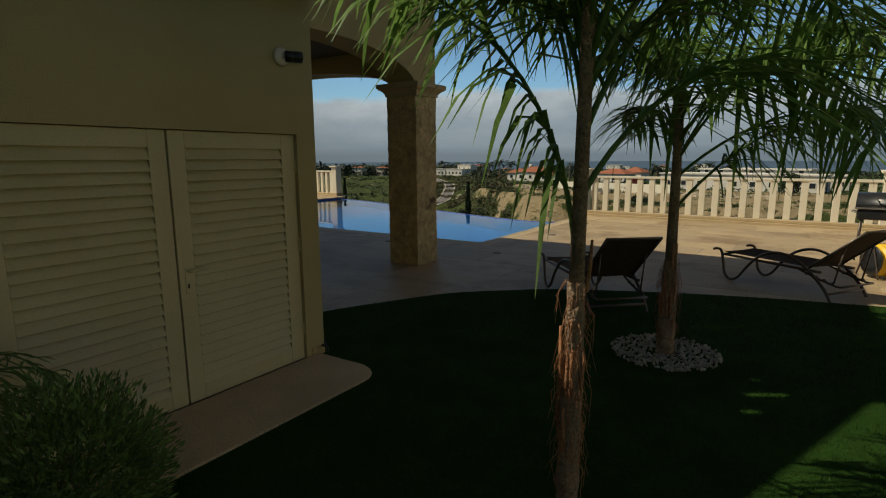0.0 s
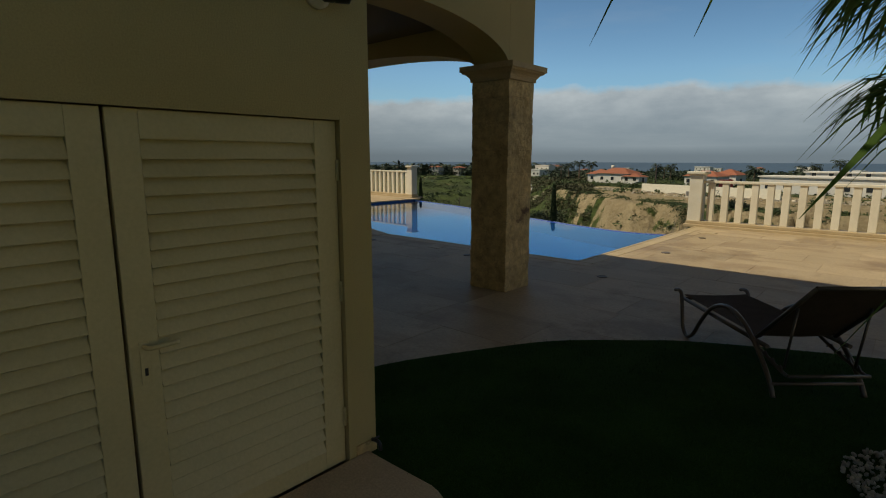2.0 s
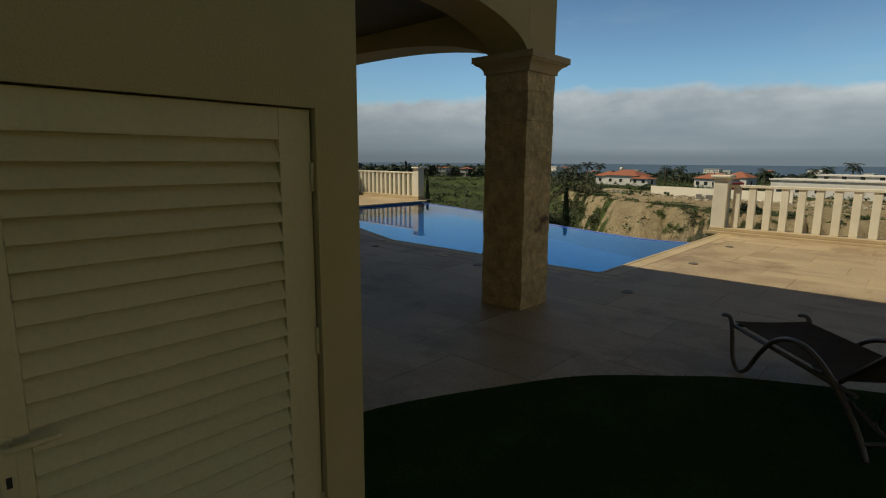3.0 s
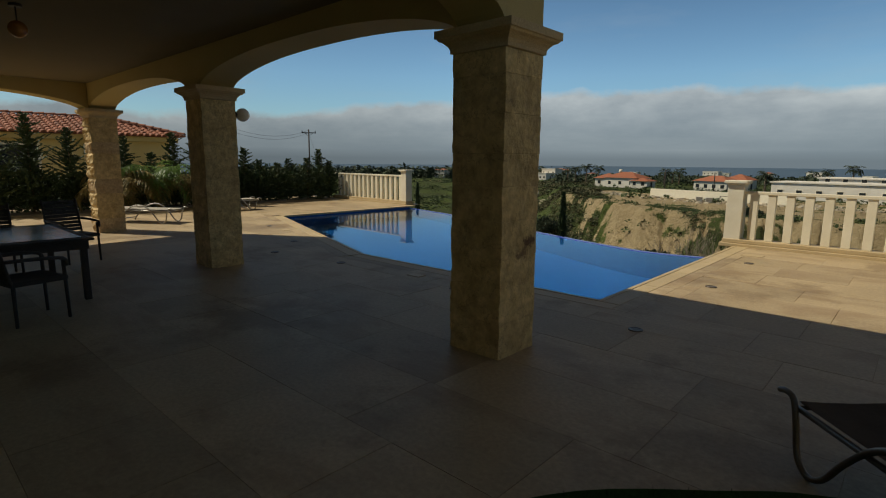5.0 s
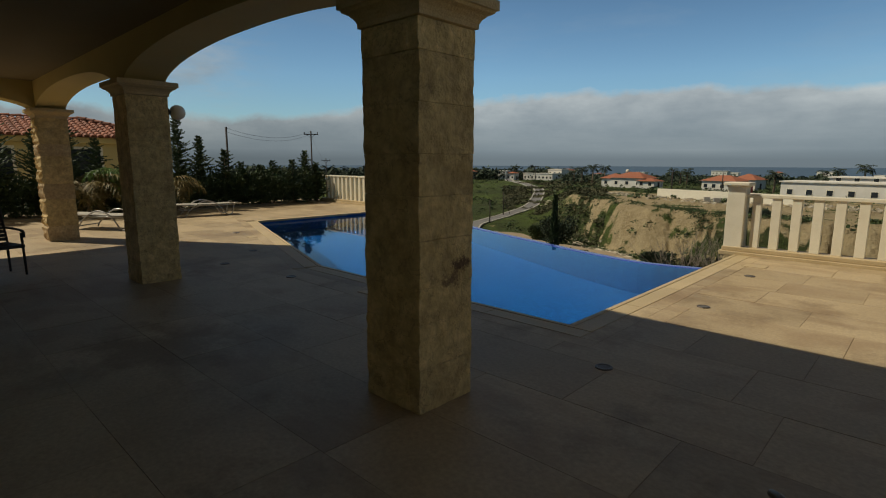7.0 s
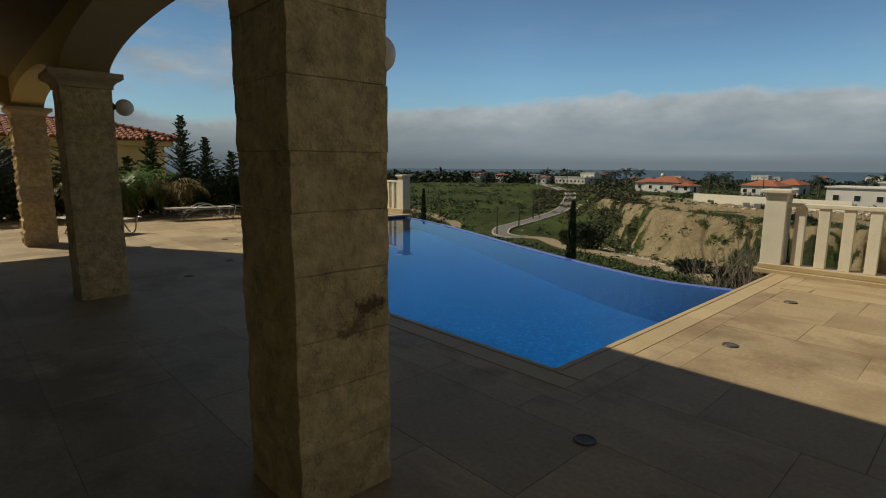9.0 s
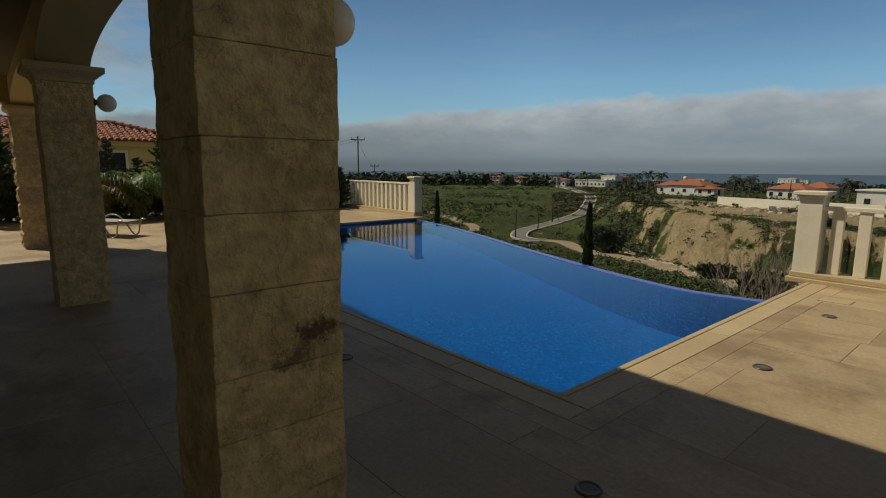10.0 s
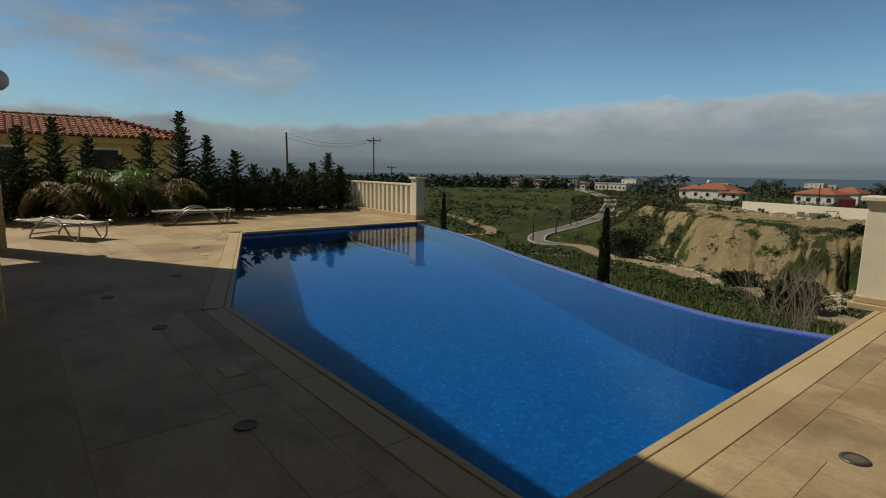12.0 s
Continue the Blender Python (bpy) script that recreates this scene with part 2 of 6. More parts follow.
M["scrub"] = material("scrub_leaf", (0.038, 0.062, 0.018), (0.068, 0.09, 0.028), 0.2, 0.85, 0.3, 6, spread=0.25, islands=0.45)
M["scrub_far"] = material("far_tree_leaf", (0.025, 0.04, 0.02), (0.045, 0.06, 0.03), 0.05, 0.9, 0.2, 3, spread=0.2, islands=0.4)


def terrain_material():
    m = bpy.data.materials.new("hillside")
    m.use_nodes = True
    n, l = m.node_tree.nodes, m.node_tree.links
    bs = n["Principled BSDF"]
    bs.inputs["Roughness"].default_value = 1.0
    bs.inputs["Specular IOR Level"].default_value = 0.1
    geo = n.new("ShaderNodeNewGeometry")
    sep = n.new("ShaderNodeSeparateXYZ")
    l.new(geo.outputs["True Normal"], sep.inputs[0])

    def tex(s, d=8, r=0.65):
        t = n.new("ShaderNodeTexNoise")
        t.inputs["Scale"].default_value, t.inputs["Detail"].default_value, t.inputs["Roughness"].default_value = s, d, r
        l.new(geo.outputs["Position"], t.inputs["Vector"])
        return t.outputs["Fac"]

    def rng(fac, lo, hi):
        r = n.new("ShaderNodeMapRange")
        r.inputs[1].default_value, r.inputs[2].default_value = lo, hi
        l.new(fac, r.inputs[0])
        return r.outputs[0]

    def mix(fac, a, b):
        x = n.new("ShaderNodeMix")
        x.data_type = "RGBA"
        l.new(fac, x.inputs["Factor"])
        for k, v in (("A", a), ("B", b)):
            if isinstance(v, tuple):
                x.inputs[k].default_value = (*v, 1)
            else:
                l.new(v, x.inputs[k])
        return x.outputs["Result"]

    grass = mix(rng(tex(0.06), 0.4, 0.6), (0.088, 0.120, 0.032), (0.056, 0.072, 0.026))
    grass = mix(rng(tex(0.3, 8, 0.75), 0.46, 0.66), grass, (0.046, 0.046, 0.022))
    grass = mix(rng(tex(0.9, 6, 0.75), 0.55, 0.68), grass, (0.022, 0.028, 0.012))
    soil = mix(rng(tex(0.35), 0.38, 0.62), (0.44, 0.34, 0.19), (0.34, 0.26, 0.145))
    soil = mix(rng(tex(2.5, 6, 0.7), 0.5, 0.7), soil, (0.48, 0.385, 0.24))
    soil = mix(rng(tex(1.1, 9, 0.8), 0.57, 0.68), soil, (0.22, 0.17, 0.09))
    at = n.new("ShaderNodeAttribute")
    at.attribute_name = "bare"
    mu = n.new("ShaderNodeMath")
    mu.operation = "MULTIPLY_ADD"
    l.new(tex(0.9, 9, 0.8), mu.inputs[0])
    mu.inputs[1].default_value = 2.2
    l.new(at.outputs["Fac"], mu.inputs[2])
    l.new(mix(rng(mu.outputs[0], 1.45, 1.7), grass, soil), bs.inputs["Base Color"])
    bp = n.new("ShaderNodeBump")
    bp.inputs["Strength"].default_value, bp.inputs["Distance"].default_value = 1.0, 1.2
    l.new(tex(0.9, 10, 0.75), bp.inputs["Height"])
    l.new(bp.outputs[0], bs.inputs["Normal"])
    return m


def water_material(name, tint, scale, strength, rough=0.0):
    m = bpy.data.materials.new(name)
    m.use_nodes = True
    n, l = m.node_tree.nodes, m.node_tree.links
    bs = n["Principled BSDF"]
    bs.inputs["Base Color"].default_value = (*tint, 1)
    bs.inputs["Transmission Weight"].default_value = 1.0
    bs.inputs["Roughness"].default_value = rough
    bs.inputs["IOR"].default_value = 1.13
    geo = n.new("ShaderNodeNewGeometry")
    t = n.new("ShaderNodeTexNoise")
    t.inputs["Scale"].default_value, t.inputs["Detail"].default_value = scale, 2
    l.new(geo.outputs["Position"], t.inputs["Vector"])
    bp = n.new("ShaderNodeBump")
    bp.inputs["Strength"].default_value, bp.inputs["Distance"].default_value = strength, 0.01
    l.new(t.outputs["Fac"], bp.inputs["Height"])
    l.new(bp.outputs[0], bs.inputs["Normal"])
    return m


def mosaic_material():
    m = bpy.data.materials.new("blue_mosaic")
    m.use_nodes = True
    n, l = m.node_tree.nodes, m.node_tree.links
    bs = n["Principled BSDF"]
    bs.inputs["Roughness"].default_value = 0.3
    geo = n.new("ShaderNodeNewGeometry")
    vo = n.new("ShaderNodeTexVoronoi")
    vo.distance = "CHEBYCHEV"
    vo.inputs["Scale"].default_value, vo.inputs["Randomness"].default_value = 26.0, 0.0
    l.new(geo.outputs["Position"], vo.inputs["Vector"])
    sp = n.new("ShaderNodeSeparateColor")
    l.new(vo.outputs["Color"], sp.inputs[0])
    cr = n.new("ShaderNodeValToRGB")
    e = cr.color_ramp.elements
    e[0].position, e[0].color = 0.0, (0.0002, 0.045, 0.175, 1)
    e[1].position, e[1].color = 1.0, (0.002, 0.115, 0.31, 1)
    mid = cr.color_ramp.elements.new(0.55)
    mid.color = (0.0002, 0.061, 0.220, 1)
    glint = cr.color_ramp.elements.new(0.93)
    glint.color = (0.0003, 0.076, 0.25, 1)
    l.new(sp.outputs[0], cr.inputs[0])
    # dark grout between the tiles
    grout = n.new("ShaderNodeMapRange")
    grout.inputs[1].default_value, grout.inputs[2].default_value = 0.43, 0.47
    grout.inputs[3].default_value, grout.inputs[4].default_value = 1.03, 0.74
    l.new(vo.outputs["Distance"], grout.inputs[0])
    sc = n.new("ShaderNodeVectorMath")
    sc.operation = "SCALE"
    l.new(cr.outputs[0], sc.inputs[0]), l.new(grout.outputs[0], sc.inputs["Scale"])
    l.new(sc.outputs[0], bs.inputs["Base Color"])
    return m


M["pooltile"] = mosaic_material()
M["weir"] = material("violet_blue_tile", (0.03, 0.05, 0.30), (0.05, 0.08, 0.38), 30, 0.2, 0.0, 60, spread=0.2)
def add_stain(m, centre, size, colour, threshold=0.5):
    """A rust-coloured stain with a ragged outline at one place of a material."""
    n, l = m.node_tree.nodes, m.node_tree.links
    bs = n["Principled BSDF"]
    old = bs.inputs["Base Color"].links[0].from_socket
    geo = n.new("ShaderNodeNewGeometry")
    mp = n.new("ShaderNodeVectorMath")
    mp.operation = "SUBTRACT"
    mp.inputs[1].default_value = centre
    l.new(geo.outputs["Position"], mp.inputs[0])
    dv = n.new("ShaderNodeVectorMath")
    dv.operation = "DIVIDE"
    dv.inputs[1].default_value = size
    l.new(mp.outputs[0], dv.inputs[0])
    ln = n.new("ShaderNodeVectorMath")
    ln.operation = "LENGTH"
    l.new(dv.outputs[0], ln.inputs[0])
    tx = n.new("ShaderNodeTexNoise")
    tx.inputs["Scale"].default_value, tx.inputs["Detail"].default_value, tx.inputs["Roughness"].default_value = 22, 8, 0.75
    l.new(geo.outputs["Position"], tx.inputs["Vector"])
    ad = n.new("ShaderNodeMath")
    ad.operation = "MULTIPLY_ADD"
    l.new(ln.outputs["Value"], ad.inputs[0])
    ad.inputs[1].default_value = -0.35
    l.new(tx.outputs["Fac"], ad.inputs[2])
    mr = n.new("ShaderNodeMapRange")
    mr.inputs[1].default_value, mr.inputs[2].default_value = threshold - 0.28, threshold - 0.12
    mr.inputs[4].default_value = 0.85
    l.new(ad.outputs[0], mr.inputs[0])
    mx = n.new("ShaderNodeMix")
    mx.data_type = "RGBA"
    mx.inputs["B"].default_value = (*colour, 1)
    l.new(mr.outputs[0], mx.inputs["Factor"]), l.new(old, mx.inputs["A"])
    l.new(mx.outputs["Result"], bs.inputs["Base Color"])


def add_fracture(m, scale, strength, dark):
    """Split faces and fine cracks in a stone."""
    n, l = m.node_tree.nodes, m.node_tree.links
    bs = n["Principled BSDF"]
    geo = n.new("ShaderNodeNewGeometry")
    tx = n.new("ShaderNodeTexNoise")
    tx.inputs["Scale"].default_value, tx.inputs["Detail"].default_value, tx.inputs["Roughness"].default_value = scale, 7, 0.6
    tx.inputs["Distortion"].default_value = 0.35
    l.new(geo.outputs["Position"], tx.inputs["Vector"])
    ab = n.new("ShaderNodeMath")
    ab.operation = "PINGPONG"
    ab.inputs[1].default_value = 0.12
    l.new(tx.outputs["Fac"], ab.inputs[0])
    crack = n.new("ShaderNodeMapRange")
    crack.inputs[1].default_value, crack.inputs[2].default_value = 0.0, 0.010
    crack.inputs[3].default_value, crack.inputs[4].default_value = dark, 1.0
    l.new(ab.outputs[0], crack.inputs[0])
    old = bs.inputs["Base Color"].links[0].from_socket
    sc = n.new("ShaderNodeVectorMath")
    sc.operation = "SCALE"
    l.new(old, sc.inputs[0]), l.new(crack.outputs[0], sc.inputs["Scale"])
    l.new(sc.outputs[0], bs.inputs["Base Color"])
    bp = n.new("ShaderNodeBump")
    bp.inputs["Strength"].default_value, bp.inputs["Distance"].default_value = strength, 0.12
    l.new(ab.outputs[0], bp.inputs["Height"])
    l.new(bs.inputs["Normal"].links[0].from_socket, bp.inputs["Normal"])
    l.new(bp.outputs[0], bs.inputs["Normal"])


def add_veins(m, stretch, colour, amount):
    """Broad wavy veins of a darker colour, as in sawn sandstone."""
    n, l = m.node_tree.nodes, m.node_tree.links
    bs = n["Principled BSDF"]
    geo, info = n.new("ShaderNodeNewGeometry"), n.new("ShaderNodeObjectInfo")
    mp = n.new("ShaderNodeVectorMath")
    mp.operation = "MULTIPLY"
    mp.inputs[1].default_value = stretch
    l.new(geo.outputs["Position"], mp.inputs[0])
    ad = n.new("ShaderNodeMath")
    ad.operation = "MULTIPLY"
    ad.inputs[1].default_value = 9.0
    l.new(info.outputs["Random"], ad.inputs[0])
    tx = n.new("ShaderNodeTexNoise")
    tx.noise_dimensions = "4D"
    tx.inputs["Scale"].default_value, tx.inputs["Detail"].default_value, tx.inputs["Roughness"].default_value = 1.0, 6, 0.6
    tx.inputs["Distortion"].default_value = 0.5
    l.new(mp.outputs[0], tx.inputs["Vector"]), l.new(ad.outputs[0], tx.inputs["W"])
    pp = n.new("ShaderNodeMath")
    pp.operation = "PINGPONG"
    pp.inputs[1].default_value = 0.16
    l.new(tx.outputs["Fac"], pp.inputs[0])
    mr = n.new("ShaderNodeMapRange")
    mr.inputs[1].default_value, mr.inputs[2].default_value = 0.0, 0.11
    mr.inputs[3].default_value, mr.inputs[4].default_value = amount, 0.0
    l.new(pp.outputs[0], mr.inputs[0])
    mx = n.new("ShaderNodeMix")
    mx.data_type = "RGBA"
    mx.inputs["B"].default_value = (*colour, 1)
    l.new(mr.outputs[0], mx.inputs["Factor"]), l.new(bs.inputs["Base Color"].links[0].from_socket, mx.inputs["A"])
    l.new(mx.outputs["Result"], bs.inputs["Base Color"])


add_fracture(M["stone"], 4.0, 0.12, 0.60)
add_veins(M["paving"], (0.55, 1.2, 1.0), (0.235, 0.14, 0.068), 0.45)
add_stain(M["stone"], (-4.61, 6.68, 0.97), (0.5, 0.13, 0.06), (0.06, 0.02, 0.01), 0.47)
add_stain(M["stone"], (-4.61, 6.60, 0.87), (0.5, 0.15, 0.09), (0.14, 0.075, 0.03), 0.52)
M["terrain"] = terrain_material()
M["water"] = water_material("pool_water", (0.28, 0.86, 1.0), 2.2, 0.025)
M["sea"] = material("sea_water", (0.064, 0.102, 0.150), (0.074, 0.114, 0.162), 0.004, 0.85, 0.0, 0.02, spread=0.05, spec=0.1)


# ---- building blocks ----
def part(name, bm, mat, parent=None, label="", smooth=False):
    """Links a bmesh as one mesh object under a thing or part."""
    me = bpy.data.meshes.new(name)
    bm.normal_update()
    bm.to_mesh(me)
    bm.free()
    if smooth:
        me.shade_smooth()
    me.materials.append(M[mat])
    ob = new(name, me)
    if parent is not None:
        ob.parent = parent
    if label:
        ob["label"] = label
    return ob


def share(name, ob, m, parent):
    """Another piece on the same mesh."""
    o = new(name, ob.data)
    o.parent = parent
    o.matrix_basis = m
    return o


def thing(name, label, category, m=None, group="", kind=""):
    ob = new(name)
    ob.empty_display_size = 0.2
    if m is not None:
        ob.matrix_basis = m
    return tagged(ob, label, category, group, kind)


def solid(name, bm, mat, label, category, kind="structure", smooth=False):
    return tagged(part(name, bm, mat, smooth=smooth), label, category, kind=kind)


def box(bm, lo, hi, m=None):
    vs = [bm.verts.new((x, y, z)) for x in (lo[0], hi[0]) for y in (lo[1], hi[1]) for z in (lo[2], hi[2])]
    if m is not None:
        for v in vs:
            v.co = m @ v.co
    fs = [bm.faces.new([vs[i] for i in f]) for f in ((0, 1, 3, 2), (4, 6, 7, 5), (0, 4, 5, 1), (2, 3, 7, 6), (0, 2, 6, 4), (1, 5, 7, 3))]
    return vs, fs


def cube(lo, hi, bevel=0.0, m=None, seg=2):
    bm = bmesh.new()
    box(bm, lo, hi, m)
    if bevel:
        bmesh.ops.bevel(bm, geom=bm.edges[:], offset=bevel, segments=seg, profile=0.5, affect="EDGES")
    return bm


def boxes(*pairs, bevel=0.0):
    bm = bmesh.new()
    for lo, hi in pairs:
        box(bm, lo, hi)
    if bevel:
        bmesh.ops.bevel(bm, geom=bm.edges[:], offset=bevel, segments=2, profile=0.5, affect="EDGES")
    return bm


def prism(pts, z0, z1, bevel=0.0):
    """An upright slab over a plan outline (anticlockwise)."""
    bm = bmesh.new()
    lo = [bm.verts.new((x, y, z0)) for x, y in pts]
    hi = [bm.verts.new((x, y, z1)) for x, y in pts]
    bm.faces.new(hi), bm.faces.new(lo[::-1])
    k = len(pts)
    for i in range(k):
        j = (i + 1) % k
        bm.faces.new((lo[i], lo[j], hi[j], hi[i]))
    if bevel:
        bmesh.ops.bevel(bm, geom=[e for e in bm.edges if abs(e.verts[0].co.z - z1) < 1e-6 and abs(e.verts[1].co.z - z1) < 1e-6], offset=bevel, segments=2, profile=0.5, affect="EDGES")
    return bm


def tube(bm, pts, r, sides=8, r_end=None, caps=True):
    """A round bar along a line of points."""
    pts = [Vector(p) for p in pts]
    rings, up = [], Vector((0, 0, 1))
    for i, p in enumerate(pts):
        d = (pts[min(i + 1, len(pts) - 1)] - pts[max(i - 1, 0)]).normalized()
        if i == 0:
            up = Vector((1, 0, 0)) if abs(d.z) > 0.9 else Vector((0, 0, 1))
        s = d.cross(up).normalized()
        up = s.cross(d).normalized()
        q = r if r_end is None else r + (r_end - r) * i / (len(pts) - 1)
        rings.append([bm.verts.new(p + q * (math.cos(a) * s + math.sin(a) * up)) for a in (2 * math.pi * k / sides for k in range(sides))])
    for a, b in zip(rings, rings[1:]):
        for k in range(sides):
            f = bm.faces.new((a[k], a[(k + 1) % sides], b[(k + 1) % sides], b[k]))
            f.smooth = True
    if caps:
        bm.faces.new(rings[0][::-1]), bm.faces.new(rings[-1])
    return bm


def bar(pts, r, sides=8, r_end=None):
    return tube(bmesh.new(), pts, r, sides, r_end)


def lathe(profile, sides=20, m=None):
    """A turned shape: profile of (radius, height)."""
    bm = bmesh.new()
    rings = []
    for r, z in profile:
        rings.append([bm.verts.new((r * math.cos(2 * math.pi * k / sides), r * math.sin(2 * math.pi * k / sides), z)) for k in range(sides)])
    for a, b in zip(rings, rings[1:]):
        for k in range(sides):
            f = bm.faces.new((a[k], a[(k + 1) % sides], b[(k + 1) % sides], b[k]))
            f.smooth = True
    bm.faces.new(rings[0][::-1]), bm.faces.new(rings[-1])
    if m is not None:
        bmesh.ops.transform(bm, matrix=m, verts=bm.verts[:])
    return bm


def ball(r, squash=1.0):
    return [(r * math.sin(math.pi * i / 12) + 0.001, -r * squash * math.cos(math.pi * i / 12)) for i in range(13)]


def curve_points(pts, steps=6):
    """A smooth line through points."""
    pts = [Vector(p) for p in pts]
    out = []
    for i in range(len(pts) - 1):
        p0, p1, p2, p3 = pts[max(i - 1, 0)], pts[i], pts[i + 1], pts[min(i + 2, len(pts) - 1)]
        for k in range(steps):
            t = k / steps
            out.append(0.5 * ((2 * p1) + (p2 - p0) * t + (2 * p0 - 5 * p1 + 4 * p2 - p3) * t * t + (3 * p1 - p0 - 3 * p2 + p3) * t ** 3))
    return out + [pts[-1]]

# ---- the hillside, the valley and the sea ----
EYE_PLAN = Vector((-3.5, 7.0))


def smooth(a, b, v):
    t = min(max((v - a) / (b - a), 0.0), 1.0)
    return t * t * (3 - 2 * t)


def along(table, v):
    for (a, p), (b, q) in zip(table, table[1:]):
        if v <= b:
            return p + (q - p) * max(v - a, 0) / (b - a)
    return table[-1][1]


VALLEY = ((0, -4.0), (12, -4.5), (30, -8.0), (50, -10.2), (60, -11.2), (70, -12.1), (82, -13.1), (100, -14.4), (122, -15.0), (135, -14.3), (160, -12.7), (205, -10.3), (300, -8.0), (380, -11.0), (700, -24), (1500, -42), (2500, -50))
CLIFF_TOP = ((-60, 69), (-20, 74), (0, 84), (12, 86), (17, 89), (22.7, 99), (26, 113), (30, 131), (36, 162))


def bearing(x, y):
    return math.degrees(math.atan2(-(x - EYE_PLAN.x), y - EYE_PLAN.y))


def ground_height(x, y):
    r, b = math.hypot(x - EYE_PLAN.x, y - EYE_PLAN.y), bearing(x, y)
    n1 = noise.noise(Vector((x * 0.02, y * 0.02, 0.3)))
    n2 = noise.noise(Vector((x * 0.09, y * 0.09, 4.3)))
    z = along(VALLEY, r) + n1 * 0.9 * smooth(40, 200, r) * (1 - smooth(240, 300, r)) + n2 * 0.5 * smooth(15, 50, r)
    # the graded plot on its bank of earth across the valley
    top = along(CLIFF_TOP, b) + 3.0 * n2
    gully = noise.noise(Vector((b * 0.55, r * 0.02, 9.0))) + 0.5 * noise.noise(Vector((b * 1.7, r * 0.05, 2.0)))
    m = smooth(top - 13, top, r + 2.2 * gully) * (1 - smooth(29.5, 33, b)) * smooth(-75, -50, b)
    plateau = -6.1 - 0.4 * smooth(130, 190, r) - 5.0 * smooth(220, 420, r) - 28 * smooth(500, 1500, r) + n2 * 0.15
    z += (plateau - z) * m
    ridge = 1 - 2 * abs(noise.noise(Vector((b * 1.3, r * 0.06, 5.0))))
    z += (1.25 * ridge + 0.95 * noise.noise(Vector((x * 0.4, y * 0.4, 1.0))) + 0.5 * noise.noise(Vector((x * 0.8, y * 0.8, 6.0)))) * 4 * m * (1 - m) * smooth(32, 28, b)
    # level garden plots to the west
    w = smooth(66, 78, b) * (1 - smooth(-112, -100, -abs(b)) if abs(b) > 100 else 1) * smooth(16, 22, r)
    west = -0.9 - 7 * smooth(60, 300, r) - 28 * smooth(500, 1500, r)
    z += (west - z) * w
    # an unseen hill added behind and east of the villa to block low skylight
    back = smooth(100, 120, abs(b))
    z += (-0.15 + 24 * smooth(14, 100, r) - z) * back
    right = smooth(-25, -45, b) * (1 - back)
    z += (-0.15 + 22 * smooth(12, 100, r) - z) * right
    # the villa's own plot
    if -23.5 < x < 9 and y < 16.9 + 0.2:
        under = -0.15
        if y > 8 and x > -16.5:
            under = min(z, -3.2)
        z = under
    return z


def bareness(x, y):
    """How much of the ground is bare earth."""
    r, b = math.hypot(x - EYE_PLAN.x, y - EYE_PLAN.y), bearing(x, y)
    n = noise.fractal(Vector((x * 0.11, y * 0.11, 1.0)), 1.0, 2.0, 4)
    n += 0.55 * noise.fractal(Vector((x * 0.42, y * 0.42, 3.0)), 1.0, 2.0, 4)
    patch = noise.fractal(Vector((x * 0.05, y * 0.05, 7.0)), 1.0, 2.0, 3)
    top = along(CLIFF_TOP, b)
    bank = smooth(top - 15, top - 11, r) * (1 - smooth(top + 2, top + 5, r)) * smooth(32, 28, b) * smooth(-60, -40, b)
    plot = smooth(top + 2, top + 6, r) * (1 - smooth(top + 40, top + 52, r)) * smooth(27.5, 24.5, b) * smooth(-60, -40, b)
    field = smooth(0.25, 0.5, patch) * 0.5 * smooth(20, 60, r)
    return min(1.0, max(bank * smooth(-0.60, 0.12, n + 0.06), plot * smooth(-0.5, -0.2, n), field * smooth(0.0, 0.3, n)))


def build_ground():
    bm = bmesh.new()
    bare = bm.verts.layers.float.new("bare")
    radii = [0.0] + [3.0 * i for i in range(1, 14)] + [40 + 1.2 * i for i in range(95)] + [154 + 5 * i for i in range(1, 40)] + [355 * 1.22 ** i for i in range(14)]
    turns = [math.radians(-180 + 4 * i) for i in range(33)]
    turns += [math.radians(-50 + 0.6 * i) for i in range(1, 91)] + [math.radians(4 + 0.26 * i) for i in range(1, 116)] + [math.radians(34 + 0.6 * i) for i in range(1, 94)]
    turns += [math.radians(92 + 4 * i) for i in range(0, 22)]
    rings = []
    for r in radii[1:]:
        ring = []
        for a in turns:
            x, y = EYE_PLAN.x - r * math.sin(a), EYE_PLAN.y + r * math.cos(a)
            v = bm.verts.new((x, y, ground_height(x, y)))
            v[bare] = bareness(x, y) if 30 < r < 400 else 0.0
            ring.append(v)
        rings.append(ring)
    k = len(turns)
    mid = bm.verts.new((EYE_PLAN.x, EYE_PLAN.y, -3.2))
    for i in range(k):
        bm.faces.new((mid, rings[0][i], rings[0][(i + 1) % k]))
    for a, b in zip(rings, rings[1:]):
        for i in range(k):
            j = (i + 1) % k
            bm.faces.new((a[i], b[i], b[j], a[j]))
    return bm


solid("ground", build_ground(), "terrain", "green and sandy hillside falling into a valley", "ground", smooth=True)
sea_bm = bmesh.new()
sea_bm.faces.new([sea_bm.verts.new((4950 * math.cos(a), 4950 * math.sin(a), -30.0)) for a in (2 * math.pi * i / 96 for i in range(96))])
solid("sea", sea_bm, "sea", "hazy blue sea on the horizon", "sea")

